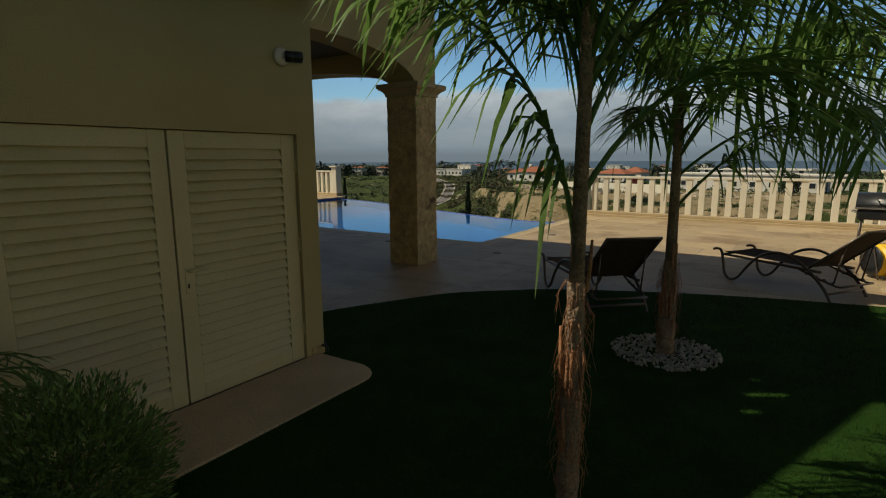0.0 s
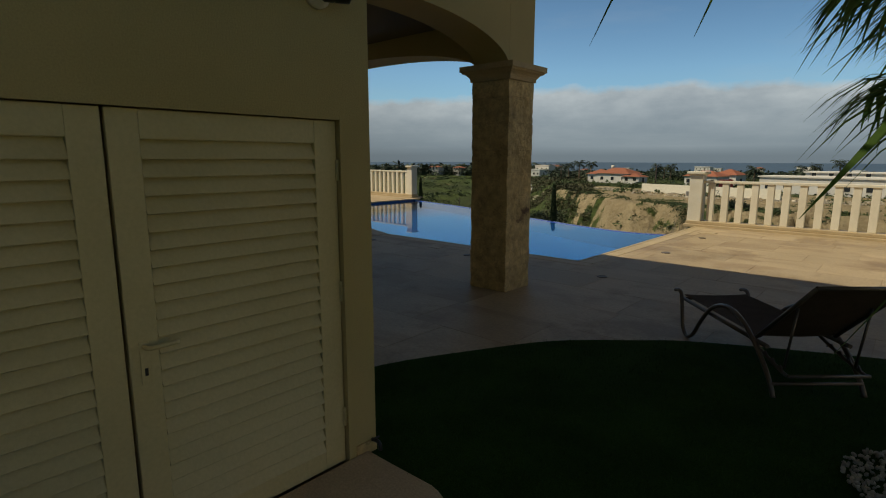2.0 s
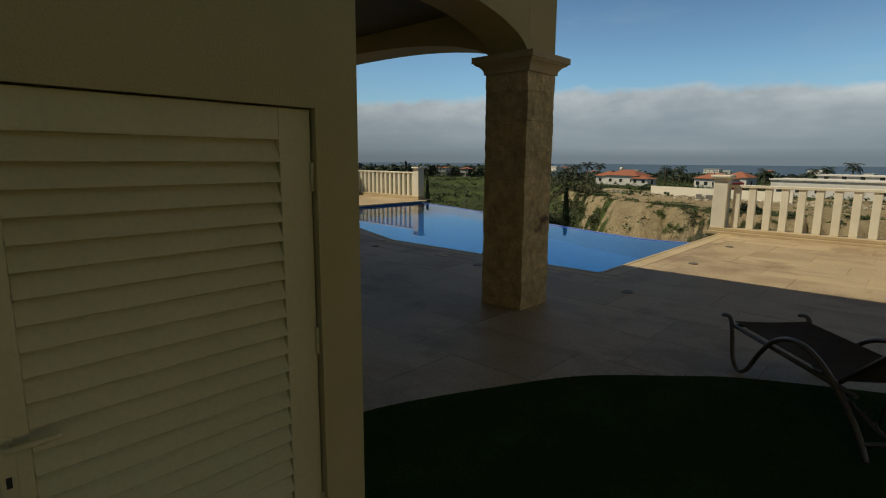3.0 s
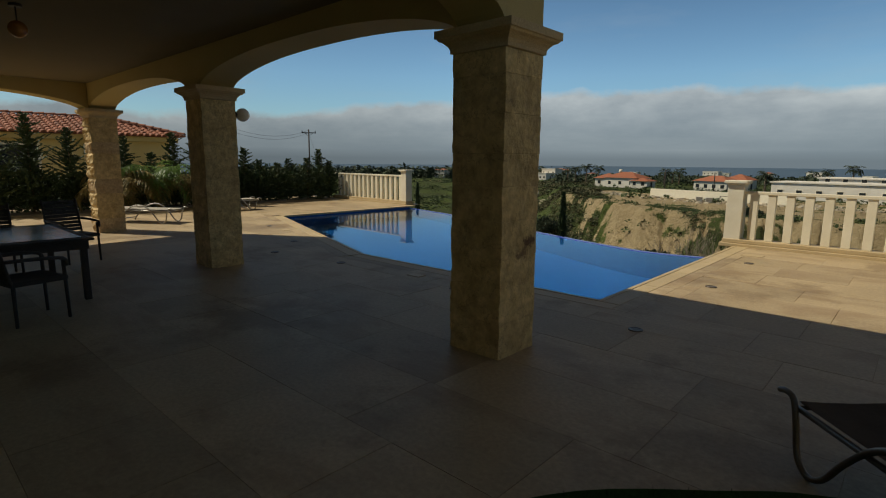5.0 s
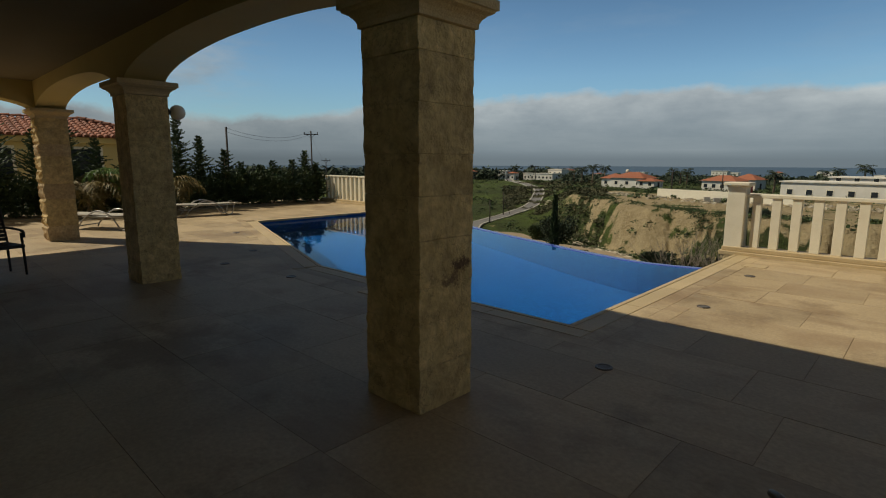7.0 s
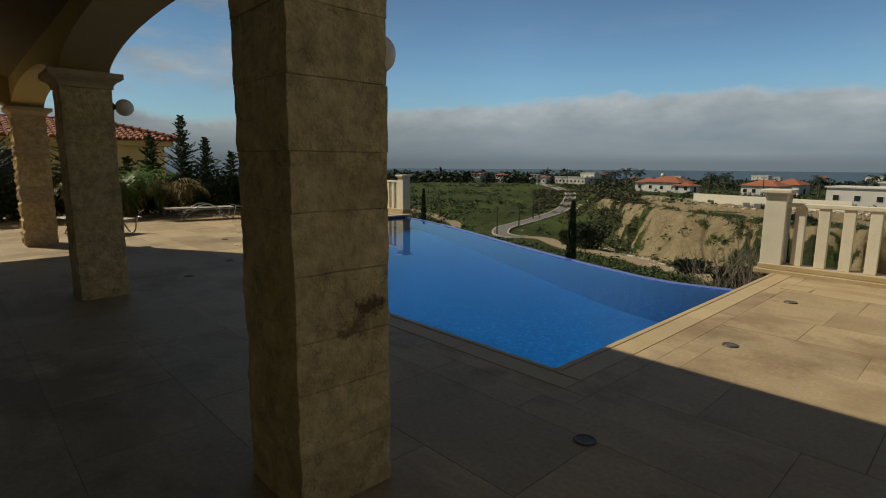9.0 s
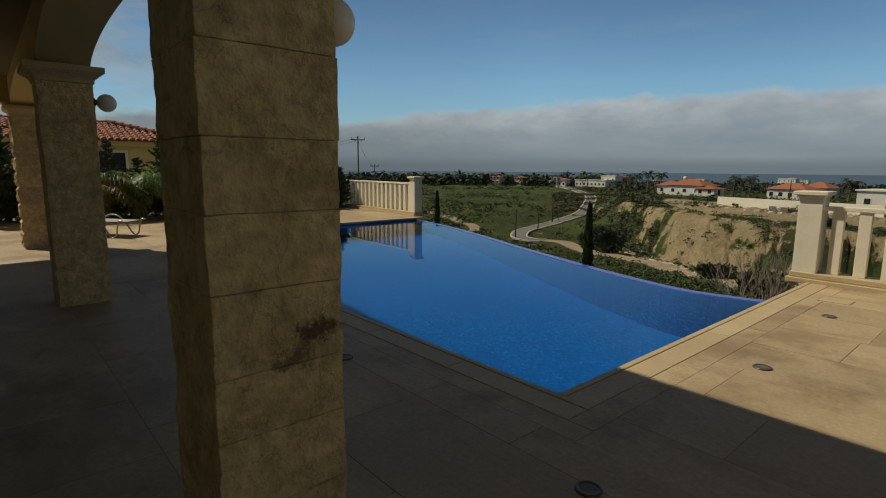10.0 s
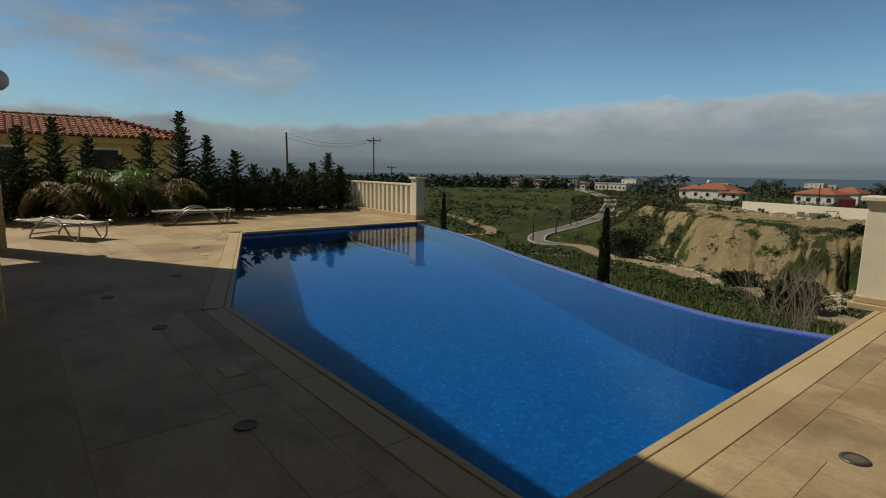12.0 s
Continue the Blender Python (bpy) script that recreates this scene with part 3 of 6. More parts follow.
# ---- the villa ----
WALL_X, CORNER_Y = -3.1, 2.92
V_WEST, V_EAST, V_SOUTH, V_NORTH = -16.08, -4.63, 6.30, 6.80
SPRING, CROWN, CEIL = 2.68, 2.99, 3.2
TOP, WING_TOP = 6.05, 2.96
DOOR_A, DOOR_M, DOOR_B, DOOR_Z = 0.78, 1.755, 2.735, 1.785


def arch_wall(axis, lo, hi, a, b, top, spans, spring=SPRING, crown=CROWN):
    """A wall with flat arches: it runs from lo to hi along the axis, its faces at a and b; spans are the openings."""
    line = [(lo, spring)]
    for s, e in spans:
        line.append((s, spring))
        for i in range(1, 28):
            u = -math.cos(math.pi * i / 28)
            z = spring + (crown - spring) * (1 - abs(u) ** 2.3) ** 0.62
            line.append(((s + e) / 2 + u * (e - s) / 2, z))
        line.append((e, spring))
    line.append((hi, spring))
    clean = [p for i, p in enumerate(line) if i == 0 or p[0] - line[i - 1][0] > 1e-4]
    bm = bmesh.new()

    def v(p, q, z):
        return bm.verts.new((p, q, z) if axis == "x" else (q, p, z))

    rows = [[v(p, a, z) for p, z in clean], [v(p, b, z) for p, z in clean], [v(p, a, top) for p, z in clean], [v(p, b, top) for p, z in clean]]
    for i in range(len(clean) - 1):
        for r, s in ((0, 2), (1, 3), (0, 1), (2, 3)):
            bm.faces.new((rows[r][i], rows[r][i + 1], rows[s][i + 1], rows[s][i]))
    for i in (0, -1):
        bm.faces.new((rows[0][i], rows[1][i], rows[3][i], rows[2][i]))
    bmesh.ops.recalc_face_normals(bm, faces=bm.faces[:])
    return bm


solid("wall_east", boxes(((-3.35, -7.0, -0.1), (WALL_X, DOOR_A, WING_TOP)), ((-3.35, DOOR_B, -0.1), (WALL_X, CORNER_Y, WING_TOP)),
                         ((-3.35, DOOR_A, DOOR_Z), (WALL_X, DOOR_B, WING_TOP))), "render", "cream rendered house wall with a shutter opening", "wall")
solid("wall_store", boxes(((-4.2, DOOR_A - 0.1, -0.1), (-4.1, DOOR_B + 0.1, 2.2)), ((-4.1, DOOR_A - 0.2, -0.1), (-3.36, DOOR_A - 0.1, 2.2)), ((-4.1, DOOR_A - 0.1, 2.1), (-3.36, DOOR_B, 2.2))), "render", "plain inner walls of the store cupboard", "wall")
solid("wall_back", boxes(((-12.2, CORNER_Y - 0.25, -0.1), (-3.36, CORNER_Y - 0.01, CEIL + 1.3))), "render", "cream rendered wall behind the veranda", "wall")
solid("wall_west", boxes(((-12.45, -7.0, -0.1), (-12.2, CORNER_Y - 0.01, WING_TOP))), "render", "cream rendered side wall of the house", "wall")
solid("wall_south", boxes(((-12.45, -7.25, -0.1), (WALL_X, -7.0, WING_TOP))), "render", "cream rendered wall of the house", "wall")
solid("wall_front", arch_wall("x", V_WEST, V_EAST, V_SOUTH, V_NORTH, TOP, ((-15.55, -10.5), (-10.02, -5.12))), "render", "cream rendered front wall on flat arches", "wall")
solid("wall_arch_east", arch_wall("y", CORNER_Y, V_SOUTH - 0.002, -5.10, V_EAST, TOP, ((CORNER_Y + 0.05, V_SOUTH - 0.02),), SPRING, 3.05), "render", "cream rendered side wall on a flat arch", "wall")
solid("wall_arch_west", arch_wall("y", CORNER_Y - 2.0, V_SOUTH - 0.002, V_WEST, -15.57, TOP, ((CORNER_Y - 1.9, V_SOUTH - 0.05),)), "render", "cream rendered end wall on a flat arch", "wall")
solid("ceiling", boxes(((-15.57, CORNER_Y - 2.0, CEIL), (-5.10, V_SOUTH, CEIL + 0.2))), "soffit", "cream plaster ceiling of the veranda, shade put into its colour", "ceiling")
# the eave past V_EAST is unseen, added to shade lawn and loungers
solid("roof", boxes(((-15.57, CORNER_Y - 2.0, TOP - 0.3), (-5.10, V_SOUTH, TOP - 0.1)), ((V_EAST + 0.002, 1.6, TOP - 0.2), (-3.7, V_NORTH, TOP))), "concrete", "flat concrete roof with an unseen eave added for shade", "roof")
# the overhang past WALL_X is unseen, added to shade the wall's top
solid("roof_wing", boxes(((-12.2, -7.0, WING_TOP - 0.22), (-3.36, CORNER_Y - 0.26, WING_TOP - 0.02)), ((WALL_X + 0.002, -7.0, WING_TOP - 0.18), (-2.7, CORNER_Y, WING_TOP))), "concrete", "flat concrete roof of the wing, unseen overhang added for shade", "roof")
# unseen block, added to keep a patch of sun off the lawn
solid("wall_stair", boxes(((-4.62, 1.62, WING_TOP + 0.002), (-4.40, CORNER_Y - 0.003, TOP - 0.205))), "render", "unseen cream rendered block added on the roof to stop sunlight", "wall")
solid("wall_upper", boxes(((-15.57, CORNER_Y - 2.2, CEIL), (-5.10, CORNER_Y - 2.0, TOP))), "render", "cream rendered upper wall", "wall")

# ---- terrace ----
POOL_LEFT, POOL_RIGHT, POOL_NEAR = -16.15, -4.89, 8.70
BEND = -9.4
DIAG = (-16.15, 11.1)
WEIR = curve_points([(-16.1, 16.25, 0), (-13.9, 15.65, 0), (-11.95, 14.95, 0), (-10.2, 14.25, 0), (-8.7, 13.72, 0), (-7.4, 13.27, 0), (-6.0, 12.95, 0), (-4.89, 13.15, 0)], 5)
CW, BAND = 0.25, 0.19


def clip(poly, planes):
    """The part of a plan outline on the inner side of each line (px, py, nx, ny)."""
    for px, py, nx, ny in planes:
        out = []
        for i, p in enumerate(poly):
            q = poly[(i + 1) % len(poly)]
            dp, dq = (p[0] - px) * nx + (p[1] - py) * ny, (q[0] - px) * nx + (q[1] - py) * ny
            if dp >= 0:
                out.append(p)
            if (dp > 0) != (dq > 0) and abs(dp - dq) > 1e-9:
                t = dp / (dp - dq)
                out.append((p[0] + (q[0] - p[0]) * t, p[1] + (q[1] - p[1]) * t))
        poly = out
        if len(poly) < 3:
            return []
    return poly


def area(poly):
    return 0.5 * sum(p[0] * q[1] - q[0] * p[1] for p, q in zip(poly, poly[1:] + poly[:1]))


dx, dy = DIAG[0] - BEND, DIAG[1] - POOL_NEAR
dl = math.hypot(dx, dy)
DN = (dy / dl, -dx / dl)      # from the slanting pool side towards the house
if DN[1] > 0:
    DN = (-DN[0], -DN[1])


def decks(e):
    """The paved parts of the plan, kept e metres off the water."""
    return (
        ((-23.0, CORNER_Y - 2.0, 6.0, POOL_NEAR - e), ()),
        ((POOL_RIGHT + e, POOL_NEAR - e, 6.0, 14.62), ()),
        ((-23.0, POOL_NEAR - e, BEND, 17.3), ((BEND + DN[0] * e, POOL_NEAR + DN[1] * e, DN[0], DN[1]),)),
        ((-23.0, DIAG[1] - 0.2, POOL_LEFT - e, 17.3), ((BEND + DN[0] * e, POOL_NEAR + DN[1] * e, -DN[0], -DN[1]),)),
    )


floor = None
bm = bmesh.new()
for (x0, y0, x1, y1), planes in decks(CW):
    poly = clip([(x0, y0), (x1, y0), (x1, y1), (x0, y1)], planes)
    bm.faces.new([bm.verts.new((x, y, -0.0035)) for x, y in poly])
    low = [bm.verts.new((x, y, -0.4)) for x, y in poly]
    bm.faces.new(low[::-1])
floor = solid("floor", bm, "joint", "terrace of pale sandstone slabs", "floor")

# ---- pool ----
inner = [(p.x, p.y) for p in WEIR]
inner = inner[:-1] + [(POOL_RIGHT, WEIR[-1].y)]
outline = [(BEND, POOL_NEAR), (POOL_RIGHT, POOL_NEAR)] + inner[::-1] + [DIAG]
DEPTH = -1.45
bm = bmesh.new()
lo = [bm.verts.new((x, y, DEPTH)) for x, y in outline]
hi = [bm.verts.new((x, y, -0.03 if not (0 < i - 1 < len(inner) - 0) else -0.09)) for i, (x, y) in enumerate(outline)]
bm.faces.new(lo)
for i in range(len(outline)):
    j = (i + 1) % len(outline)
    bm.faces.new((lo[j], lo[i], hi[i], hi[j]))
solid("pool_basin", bm, "pooltile", "blue mosaic pool basin", "pool")
bm = bmesh.new()
bm.faces.new([bm.verts.new((x, y, -0.075)) for x, y in outline])
water = solid("water", bm, "water", "clear blue pool water, almost still", "water")
water.visible_shadow = False
# overflow edge and the wall below it
bm = bmesh.new()
rows = []
for i, p in enumerate(WEIR):
    d = (WEIR[min(i + 1, len(WEIR) - 1)] - WEIR[max(i - 1, 0)]).normalized()
    nrm = Vector((-d.y, d.x, 0))
    rows.append([bm.verts.new(p + nrm * o + Vector((0, 0, z))) for o, z in ((0.002, -1.0), (0.002, -0.085), (0.03, -0.07), (0.22, -0.08), (0.26, -0.1), (0.26, -4.6))])
for a, b in zip(rows, rows[1:]):
    for k in range(5):
        bm.faces.new((a[k], b[k], b[k + 1], a[k + 1]))
solid("overflow_edge", bm, "weir", "blue tiled overflow edge of the pool", "pool edge", smooth=False)
solid("wall_deck_edge", boxes(((POOL_RIGHT - 0.02, 13.12, -4.5), (POOL_RIGHT + 0.25, 14.62, -0.42)), ((POOL_RIGHT + 0.25, 14.62, -4.5), (6.2, 14.95, -0.42)), ((-23.2, 17.05, -3.0), (-16.6, 17.3, -0.42)), ((-16.7, 16.3, -4.0), (-16.45, 17.05, -0.42))), "render", "rendered retaining wall under the deck", "wall")

solid("soil_bed", prism([(-23.4, 4.5), (-20.9, 4.5), (-20.9, 12.4), (-21.6, 16.9), (-23.4, 16.9)], -0.2, 0.03, 0.02), "dirt", "bare planting bed under the hedge", "soil")
# the last piece is seen; the east run is added to bounce sunlight
solid("wall_boundary", boxes(((6.0, -12.0, -0.4), (6.2, 14.95, 1.9)), ((-3.1, -12.2, -0.4), (6.2, -12.0, 1.9)), ((1.95, 14.6, -0.02), (5.99, 14.85, 1.25))), "white", "white rendered garden wall with unseen runs added, one to bounce sunlight", "wall")
solid("wall_garden_west", boxes(((-23.7, -12.0, -1.0), (-23.5, 17.3, 0.75))), "white", "low white rendered garden wall with unseen runs added, one to bounce sunlight behind the hedge", "wall")

# ---- pillars ----
def pillar(x0, y0, label, rough_south=False):
    p = thing("pillar", label, "pillar", pose(x0, y0, 0), group="veranda pillars")
    rng = random.Random(int(-x0 * 100))
    W, D, H = 0.54, 0.50, 2.50
    part("core", cube((0.013, 0.013, 0), (W - 0.013, D - 0.013, H)), "stone_joint", p)
    z, k = 0.0, 0
    while z < H - 0.05:
        h = rng.uniform(0.24, 0.32)
        if H - z - h < 0.14:
            h = H - z
        # a thin return piece alternates from corner to corner
        cuts = (0.10, W) if k % 2 else (W - 0.10, W)
        a = 0.0
        for c in cuts:
            j = rng.uniform(0.0, 0.007)
            bm = cube((a + 0.001, -j - 0.003, z + 0.001), (c - 0.001, D + j + 0.003, z + h - 0.001), 0.004)
            bmesh.ops.subdivide_edges(bm, edges=[e for e in bm.edges if e.calc_length() > 0.07], cuts=5, use_grid_fill=True)
            for v in bm.verts:
                n3 = noise.noise_vector(Vector((v.co.x * 13 + x0, v.co.y * 13, (v.co.z) * 13)))
                edge = min(abs(v.co.z - z), abs(v.co.z - z - h))
                n4 = noise.noise_vector(Vector((v.co.x * 34, v.co.y * 34 + x0, v.co.z * 34)))
                v.co += n3 * (0.010 if edge > 0.012 else 0.0025) + n4 * 0.003
                if rough_south and v.co.y < 0.06:
                    v.co.y -= (0.05 * abs(n3.y) + 0.04 * abs(n4.y)) if edge > 0.012 else 0.0
            part("stone_block", bm, "stone_rough" if rough_south and k % 3 == 0 else "stone", p)
            a = c
        z += h
        k += 1
    cap = bmesh.new()
    prof = ((0.0, 2.50), (0.02, 2.505), (0.022, 2.535), (0.035, 2.56), (0.06, 2.585), (0.09, 2.60), (0.10, 2.615), (0.115, 2.62), (0.115, 2.68))
    rows = [[cap.verts.new((x, y, z)) for x, y in ((-o, -o), (W + o, -o), (W + o, D + o), (-o, D + o))] for o, z in prof]
    for a, b in zip(rows, rows[1:]):
        for i in range(4):
            cap.faces.new((a[i], a[(i + 1) % 4], b[(i + 1) % 4], b[i]))
    cap.faces.new(rows[-1]), cap.faces.new(rows[0][::-1])
    part("capital", cap, "cap", p, "carved stone capital")
    return p


def globe_lamp(x, y, z):
    g = thing("wall_lamp", "round opal globe lamp on a stone pillar", "lamp", pose(x, y, z), group="pillar globe lamps")
    part("bracket", lathe(((0.05, 0), (0.05, 0.012), (0.03, 0.025), (0.03, 0.06)), 16, pose(0, 0, 0, -90)), "black", g)
    part("globe", lathe(ball(0.10), 24, pose(0, 0.13, 0)), "opal", g)
    return g


pillar(-5.16, 6.30, "square ochre limestone pillar with a rusty stain")
pillar(-10.54, 6.30, "square ochre limestone pillar on the shaded terrace")
pillar(-16.08, 6.30, "square ochre limestone pillar with a rough sunlit face", True)
globe_lamp(-4.87, 6.80, 2.21)
globe_lamp(-10.03, 6.80, 2.31)


# ---- store cupboard doors ----
def shutter_door(hinge_y, side, label):
    """A louvred leaf; side: +1 when it runs from the hinge towards smaller y."""
    w, t, z0, z1 = DOOR_M - DOOR_A - 0.008, 0.04, 0.03, DOOR_Z - 0.006
    d = thing("shutter_door", label, "door", pose(WALL_X - 0.02, hinge_y, 0), group="store cupboard doors")
    s = -side
    st = 0.125

    def yy(a, b):
        return (min(s * a, s * b), max(s * a, s * b))

    for name, (a, b), (c, e) in (("stile", (0.004, st), (z0, z1)), ("stile", (w - 0.105, w), (z0, z1)), ("rail", (st, w - 0.105), (z0, z0 + 0.105)), ("rail", (st, w - 0.105), (z1 - 0.105, z1))):
        y = yy(a, b)
        part(name, cube((-t, y[0], c), (0, y[1], e), 0.003), "shutter", d)
    y = yy(st, w - 0.105)
    part("backing", cube((-t, y[0], z0 + 0.105), (-t + 0.004, y[1], z1 - 0.105)), "shutter", d)
    n = 23
    span = z1 - z0 - 0.21
    first = None
    for i in range(n):
        z = z0 + 0.105 + span * (i + 0.5) / n
        m = pose(-0.017, (y[0] + y[1]) / 2, z)
        if first is None:
            bm = cube((-0.004, y[0] - (y[0] + y[1]) / 2, -0.044), (0.004, y[1] - (y[0] + y[1]) / 2, 0.044), 0.002, pose(0, 0, 0, 0, -27))
            first = part("slat", bm, "shutter", d)
            first.matrix_basis = m
        else:
            share("slat", first, m, d)
    return d, s, w


left_leaf, s1, wl1 = shutter_door(DOOR_A + 0.004, -1, "cream louvred store door, closed")
right_leaf, s2, wl2 = shutter_door(DOOR_B - 0.004, 1, "cream louvred store door with a lever handle, closed")
hy = s2 * (wl2 - 0.052)
handle = part("handle", cube((0.0, hy - 0.018, 0.76), (0.006, hy + 0.018, 0.93), 0.003), "shutter", right_leaf, "cream lever handle and keyhole plate")
part("lever", bar(curve_points([(0.0, hy, 0.91), (0.035, hy, 0.91), (0.045, hy + 0.02, 0.91), (0.045, hy + 0.11, 0.912)], 5), 0.009, 10), "shutter", handle)
part("keyhole", cube((0.005, hy - 0.006, 0.795), (0.008, hy + 0.006, 0.825), 0.001), "black", handle)
for z in (0.28, 0.95, 1.55):
    part("hinge", bar([(0.004, -0.004, z - 0.05), (0.004, -0.004, z + 0.05)], 0.008, 10), "shutter", right_leaf)
trim = bmesh.new()
for lo, hi in (((WALL_X, DOOR_B - 0.002, 0.0), (WALL_X + 0.007, DOOR_B + 0.02, DOOR_Z + 0.03)), ((WALL_X, DOOR_A - 0.02, DOOR_Z - 0.002), (WALL_X + 0.007, DOOR_B - 0.003, DOOR_Z + 0.03))):
    box(trim, lo, hi)
solid("trim", trim, "render", "narrow cream frame round the store doors", "trim")
solid("baseboard", boxes(((WALL_X, DOOR_B + 0.05, 0.0), (WALL_X + 0.008, CORNER_Y, 0.09))), "stone", "stone skirting at the wall's foot", "baseboard")
tap = thing("garden_tap", "small dark garden tap low on the wall", "tap", pose(WALL_X + 0.008, CORNER_Y - 0.03, 0.07))
part("spout", bar(curve_points([(0, 0, 0.02), (0.04, 0, 0.025), (0.06, 0, 0.01), (0.062, 0, -0.02)], 4), 0.011, 8), "black", tap)
part("tap_lever", cube((0.02, -0.025, 0.035), (0.032, 0.025, 0.042), 0.003), "black", tap)
spot = thing("wall_lamp", "black cylinder spotlight on a white round base", "lamp", pose(WALL_X, 2.63, 2.32))
part("base", lathe(((0.065, 0), (0.065, 0.02), (0.05, 0.03), (0.03, 0.05)), 24, pose(0, 0, 0, 0, 90)), "opal", spot)
part("head", lathe(((0.034, 0), (0.04, 0.01), (0.04, 0.05), (0.036, 0.055), (0.04, 0.06), (0.04, 0.12), (0.03, 0.125)), 20, pose(0.045, 0.0, 0.0, 0, 90, 62)), "black", spot)


# ---- fences ----
def fence(a, b, label, slats, post_at=(0, 1), height=1.10):
    a, b = Vector(a), Vector(b)
    d = b - a
    turn = math.degrees(math.atan2(d.y, d.x))
    f = thing("fence", label, "fence", pose(a.x, a.y, 0, 0, 0, turn), group="white terrace fences")
    L = d.length
    part("curb", boxes(((-0.17, -0.17, 0.06), (L, 0.17, 0.14)), ((-0.21, -0.21, -0.02), (L, 0.21, 0.06)), bevel=0.012), "coping", f)
    part("rail", cube((0, -0.07, height - 0.06), (L, 0.07, height), 0.008), "white", f)
    first = None
    for i in range(slats):
        x = 0.32 + (L - 0.64) * i / (slats - 1)
        m = pose(x, 0, 0)
        if first is None:
            first = part("slat", cube((-0.07, -0.05, 0.14), (0.07, 0.05, height - 0.06), 0.006), "white", f)
            first.matrix_basis = m
        else:
            share("slat", first, m, f)
    for e in post_at:
        post = part("post", cube((-0.15, -0.15, -0.02), (0.15, 0.15, 1.22), 0.01), "white", f)
        post.matrix_basis = pose(L * e, 0, 0)
        part("cap", boxes(((-0.17, -0.17, 1.22), (0.17, 0.17, 1.25)), ((-0.21, -0.21, 1.25), (0.21, 0.21, 1.31)), bevel=0.012), "white", post)
    return f


fence((-4.98, 14.78), (1.75, 14.74), "white slatted masonry fence at the deck's edge", 21)
fence((-16.72, 16.72), (-21.6, 17.05), "white slatted masonry fence beside the hedge", 15, (0,))
# unseen parapet and sloping railing on the wing's roof, shaped to shade the lawn
solid("wall_parapet", boxes(((-3.13, -6.98, WING_TOP + 0.002), (-2.97, 2.9, 3.84)), bevel=0.01), "render", "unseen cream rendered roof parapet, shaped to shade the lawn", "wall")
shade_rail = thing("railing", "unseen sloping white masonry railing, shaped to streak the lawn with shade", "railing", pose(-3.05, 0, 3.838))
bm = bmesh.new()
for sx in (-0.06, 0.06):
    bm.faces.new([bm.verts.new((sx, y, z)) for y, z in ((0.64, 0.004), (1.38, 0.004), (2.88, 0.99), (2.88, 1.48))])
bm.verts.ensure_lookup_table()
for i in range(4):
    j = (i + 1) % 4
    bm.faces.new([bm.verts[k] for k in (i, j, 4 + j, 4 + i)])
bmesh.ops.recalc_face_normals(bm, faces=bm.faces)
part("rail", bm, "white", shade_rail)
for i in range(5):
    y = 1.71 + 0.29 * i
    part("slat", cube((-0.05, y - 0.095, 0.0), (0.05, y + 0.095, 0.12 + 0.66 * (y - 1.56) + 0.1), 0.006), "white", shade_rail)

# ---- lawn and apron ----
EDGE = curve_points([(-4.12, 2.93, 0), (-3.98, 3.73, 0), (-3.62, 4.51, 0), (-3.26, 5.13, 0), (-2.75, 5.61, 0), (-2.28, 5.97, 0), (-1.01, 6.56, 0), (0.37, 6.98, 0), (2.0, 7.25, 0), (6.0, 7.5, 0)], 4)
lawn_plan = [(5.98, -11.9), (5.98, 7.5)] + [(p.x, p.y) for p in EDGE[::-1][1:]] + [(-3.09, 2.93), (-3.09, -11.9)]
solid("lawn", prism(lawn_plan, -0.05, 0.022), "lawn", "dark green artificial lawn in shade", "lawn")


def on_lawn(x, y):
    if x < -3.05 and y < 2.95 or x > 5.9:
        return False
    e = along([(p.x, p.y) for p in EDGE], x)
    return y < e - 0.02 and not (x < -2.42 and y < 2.85)


rng = random.Random(11)
verts, faces = [], []
for i in range(42000):
    x, y = rng.uniform(-4.0, 1.8), rng.uniform(0.7, 7.2)
    if not on_lawn(x, y):
        continue
    a, h = rng.uniform(0, 6.3), rng.uniform(0.012, 0.03)
    c, s = math.cos(a), math.sin(a)
    k = len(verts)
    verts += [(x - 0.003 * c, y - 0.003 * s, 0.02), (x + 0.003 * c, y + 0.003 * s, 0.02), (x + rng.uniform(-0.014, 0.014), y + rng.uniform(-0.014, 0.014), 0.022 + h)]
    faces.append((k, k + 1, k + 2))
me = bpy.data.meshes.new("grass")
me.from_pydata(verts, [], faces)
me.materials.append(M["grass"])
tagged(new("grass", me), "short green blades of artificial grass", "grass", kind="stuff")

apron = [(-2.42, -4.0), (-2.42, 2.66)] + [(-2.42 - 0.2 * (1 - math.cos(a)), 2.66 + 0.2 * math.sin(a)) for a in (math.pi / 2 * i / 6 for i in range(1, 7))] + [(-3.095, 2.86), (-3.095, -4.0)]
solid("apron", prism(apron, -0.05, 0.04, 0.01), "concrete", "concrete apron along the house wall", "paving")


# ---- deck lights and lids ----
def deck_light(x, y, group="deck lights"):
    d = thing("deck_light", "round recessed metal deck light in the paving", "lamp", pose(x, y, 0.002), group=group)
    part("ring", lathe(((0.072, -0.01), (0.072, 0.005), (0.065, 0.009), (0.05, 0.009), (0.047, 0.004)), 24), "metal_brown", d)
    part("lens", lathe(((0.047, 0.0), (0.045, 0.006)), 20), "lens", d)
    return d


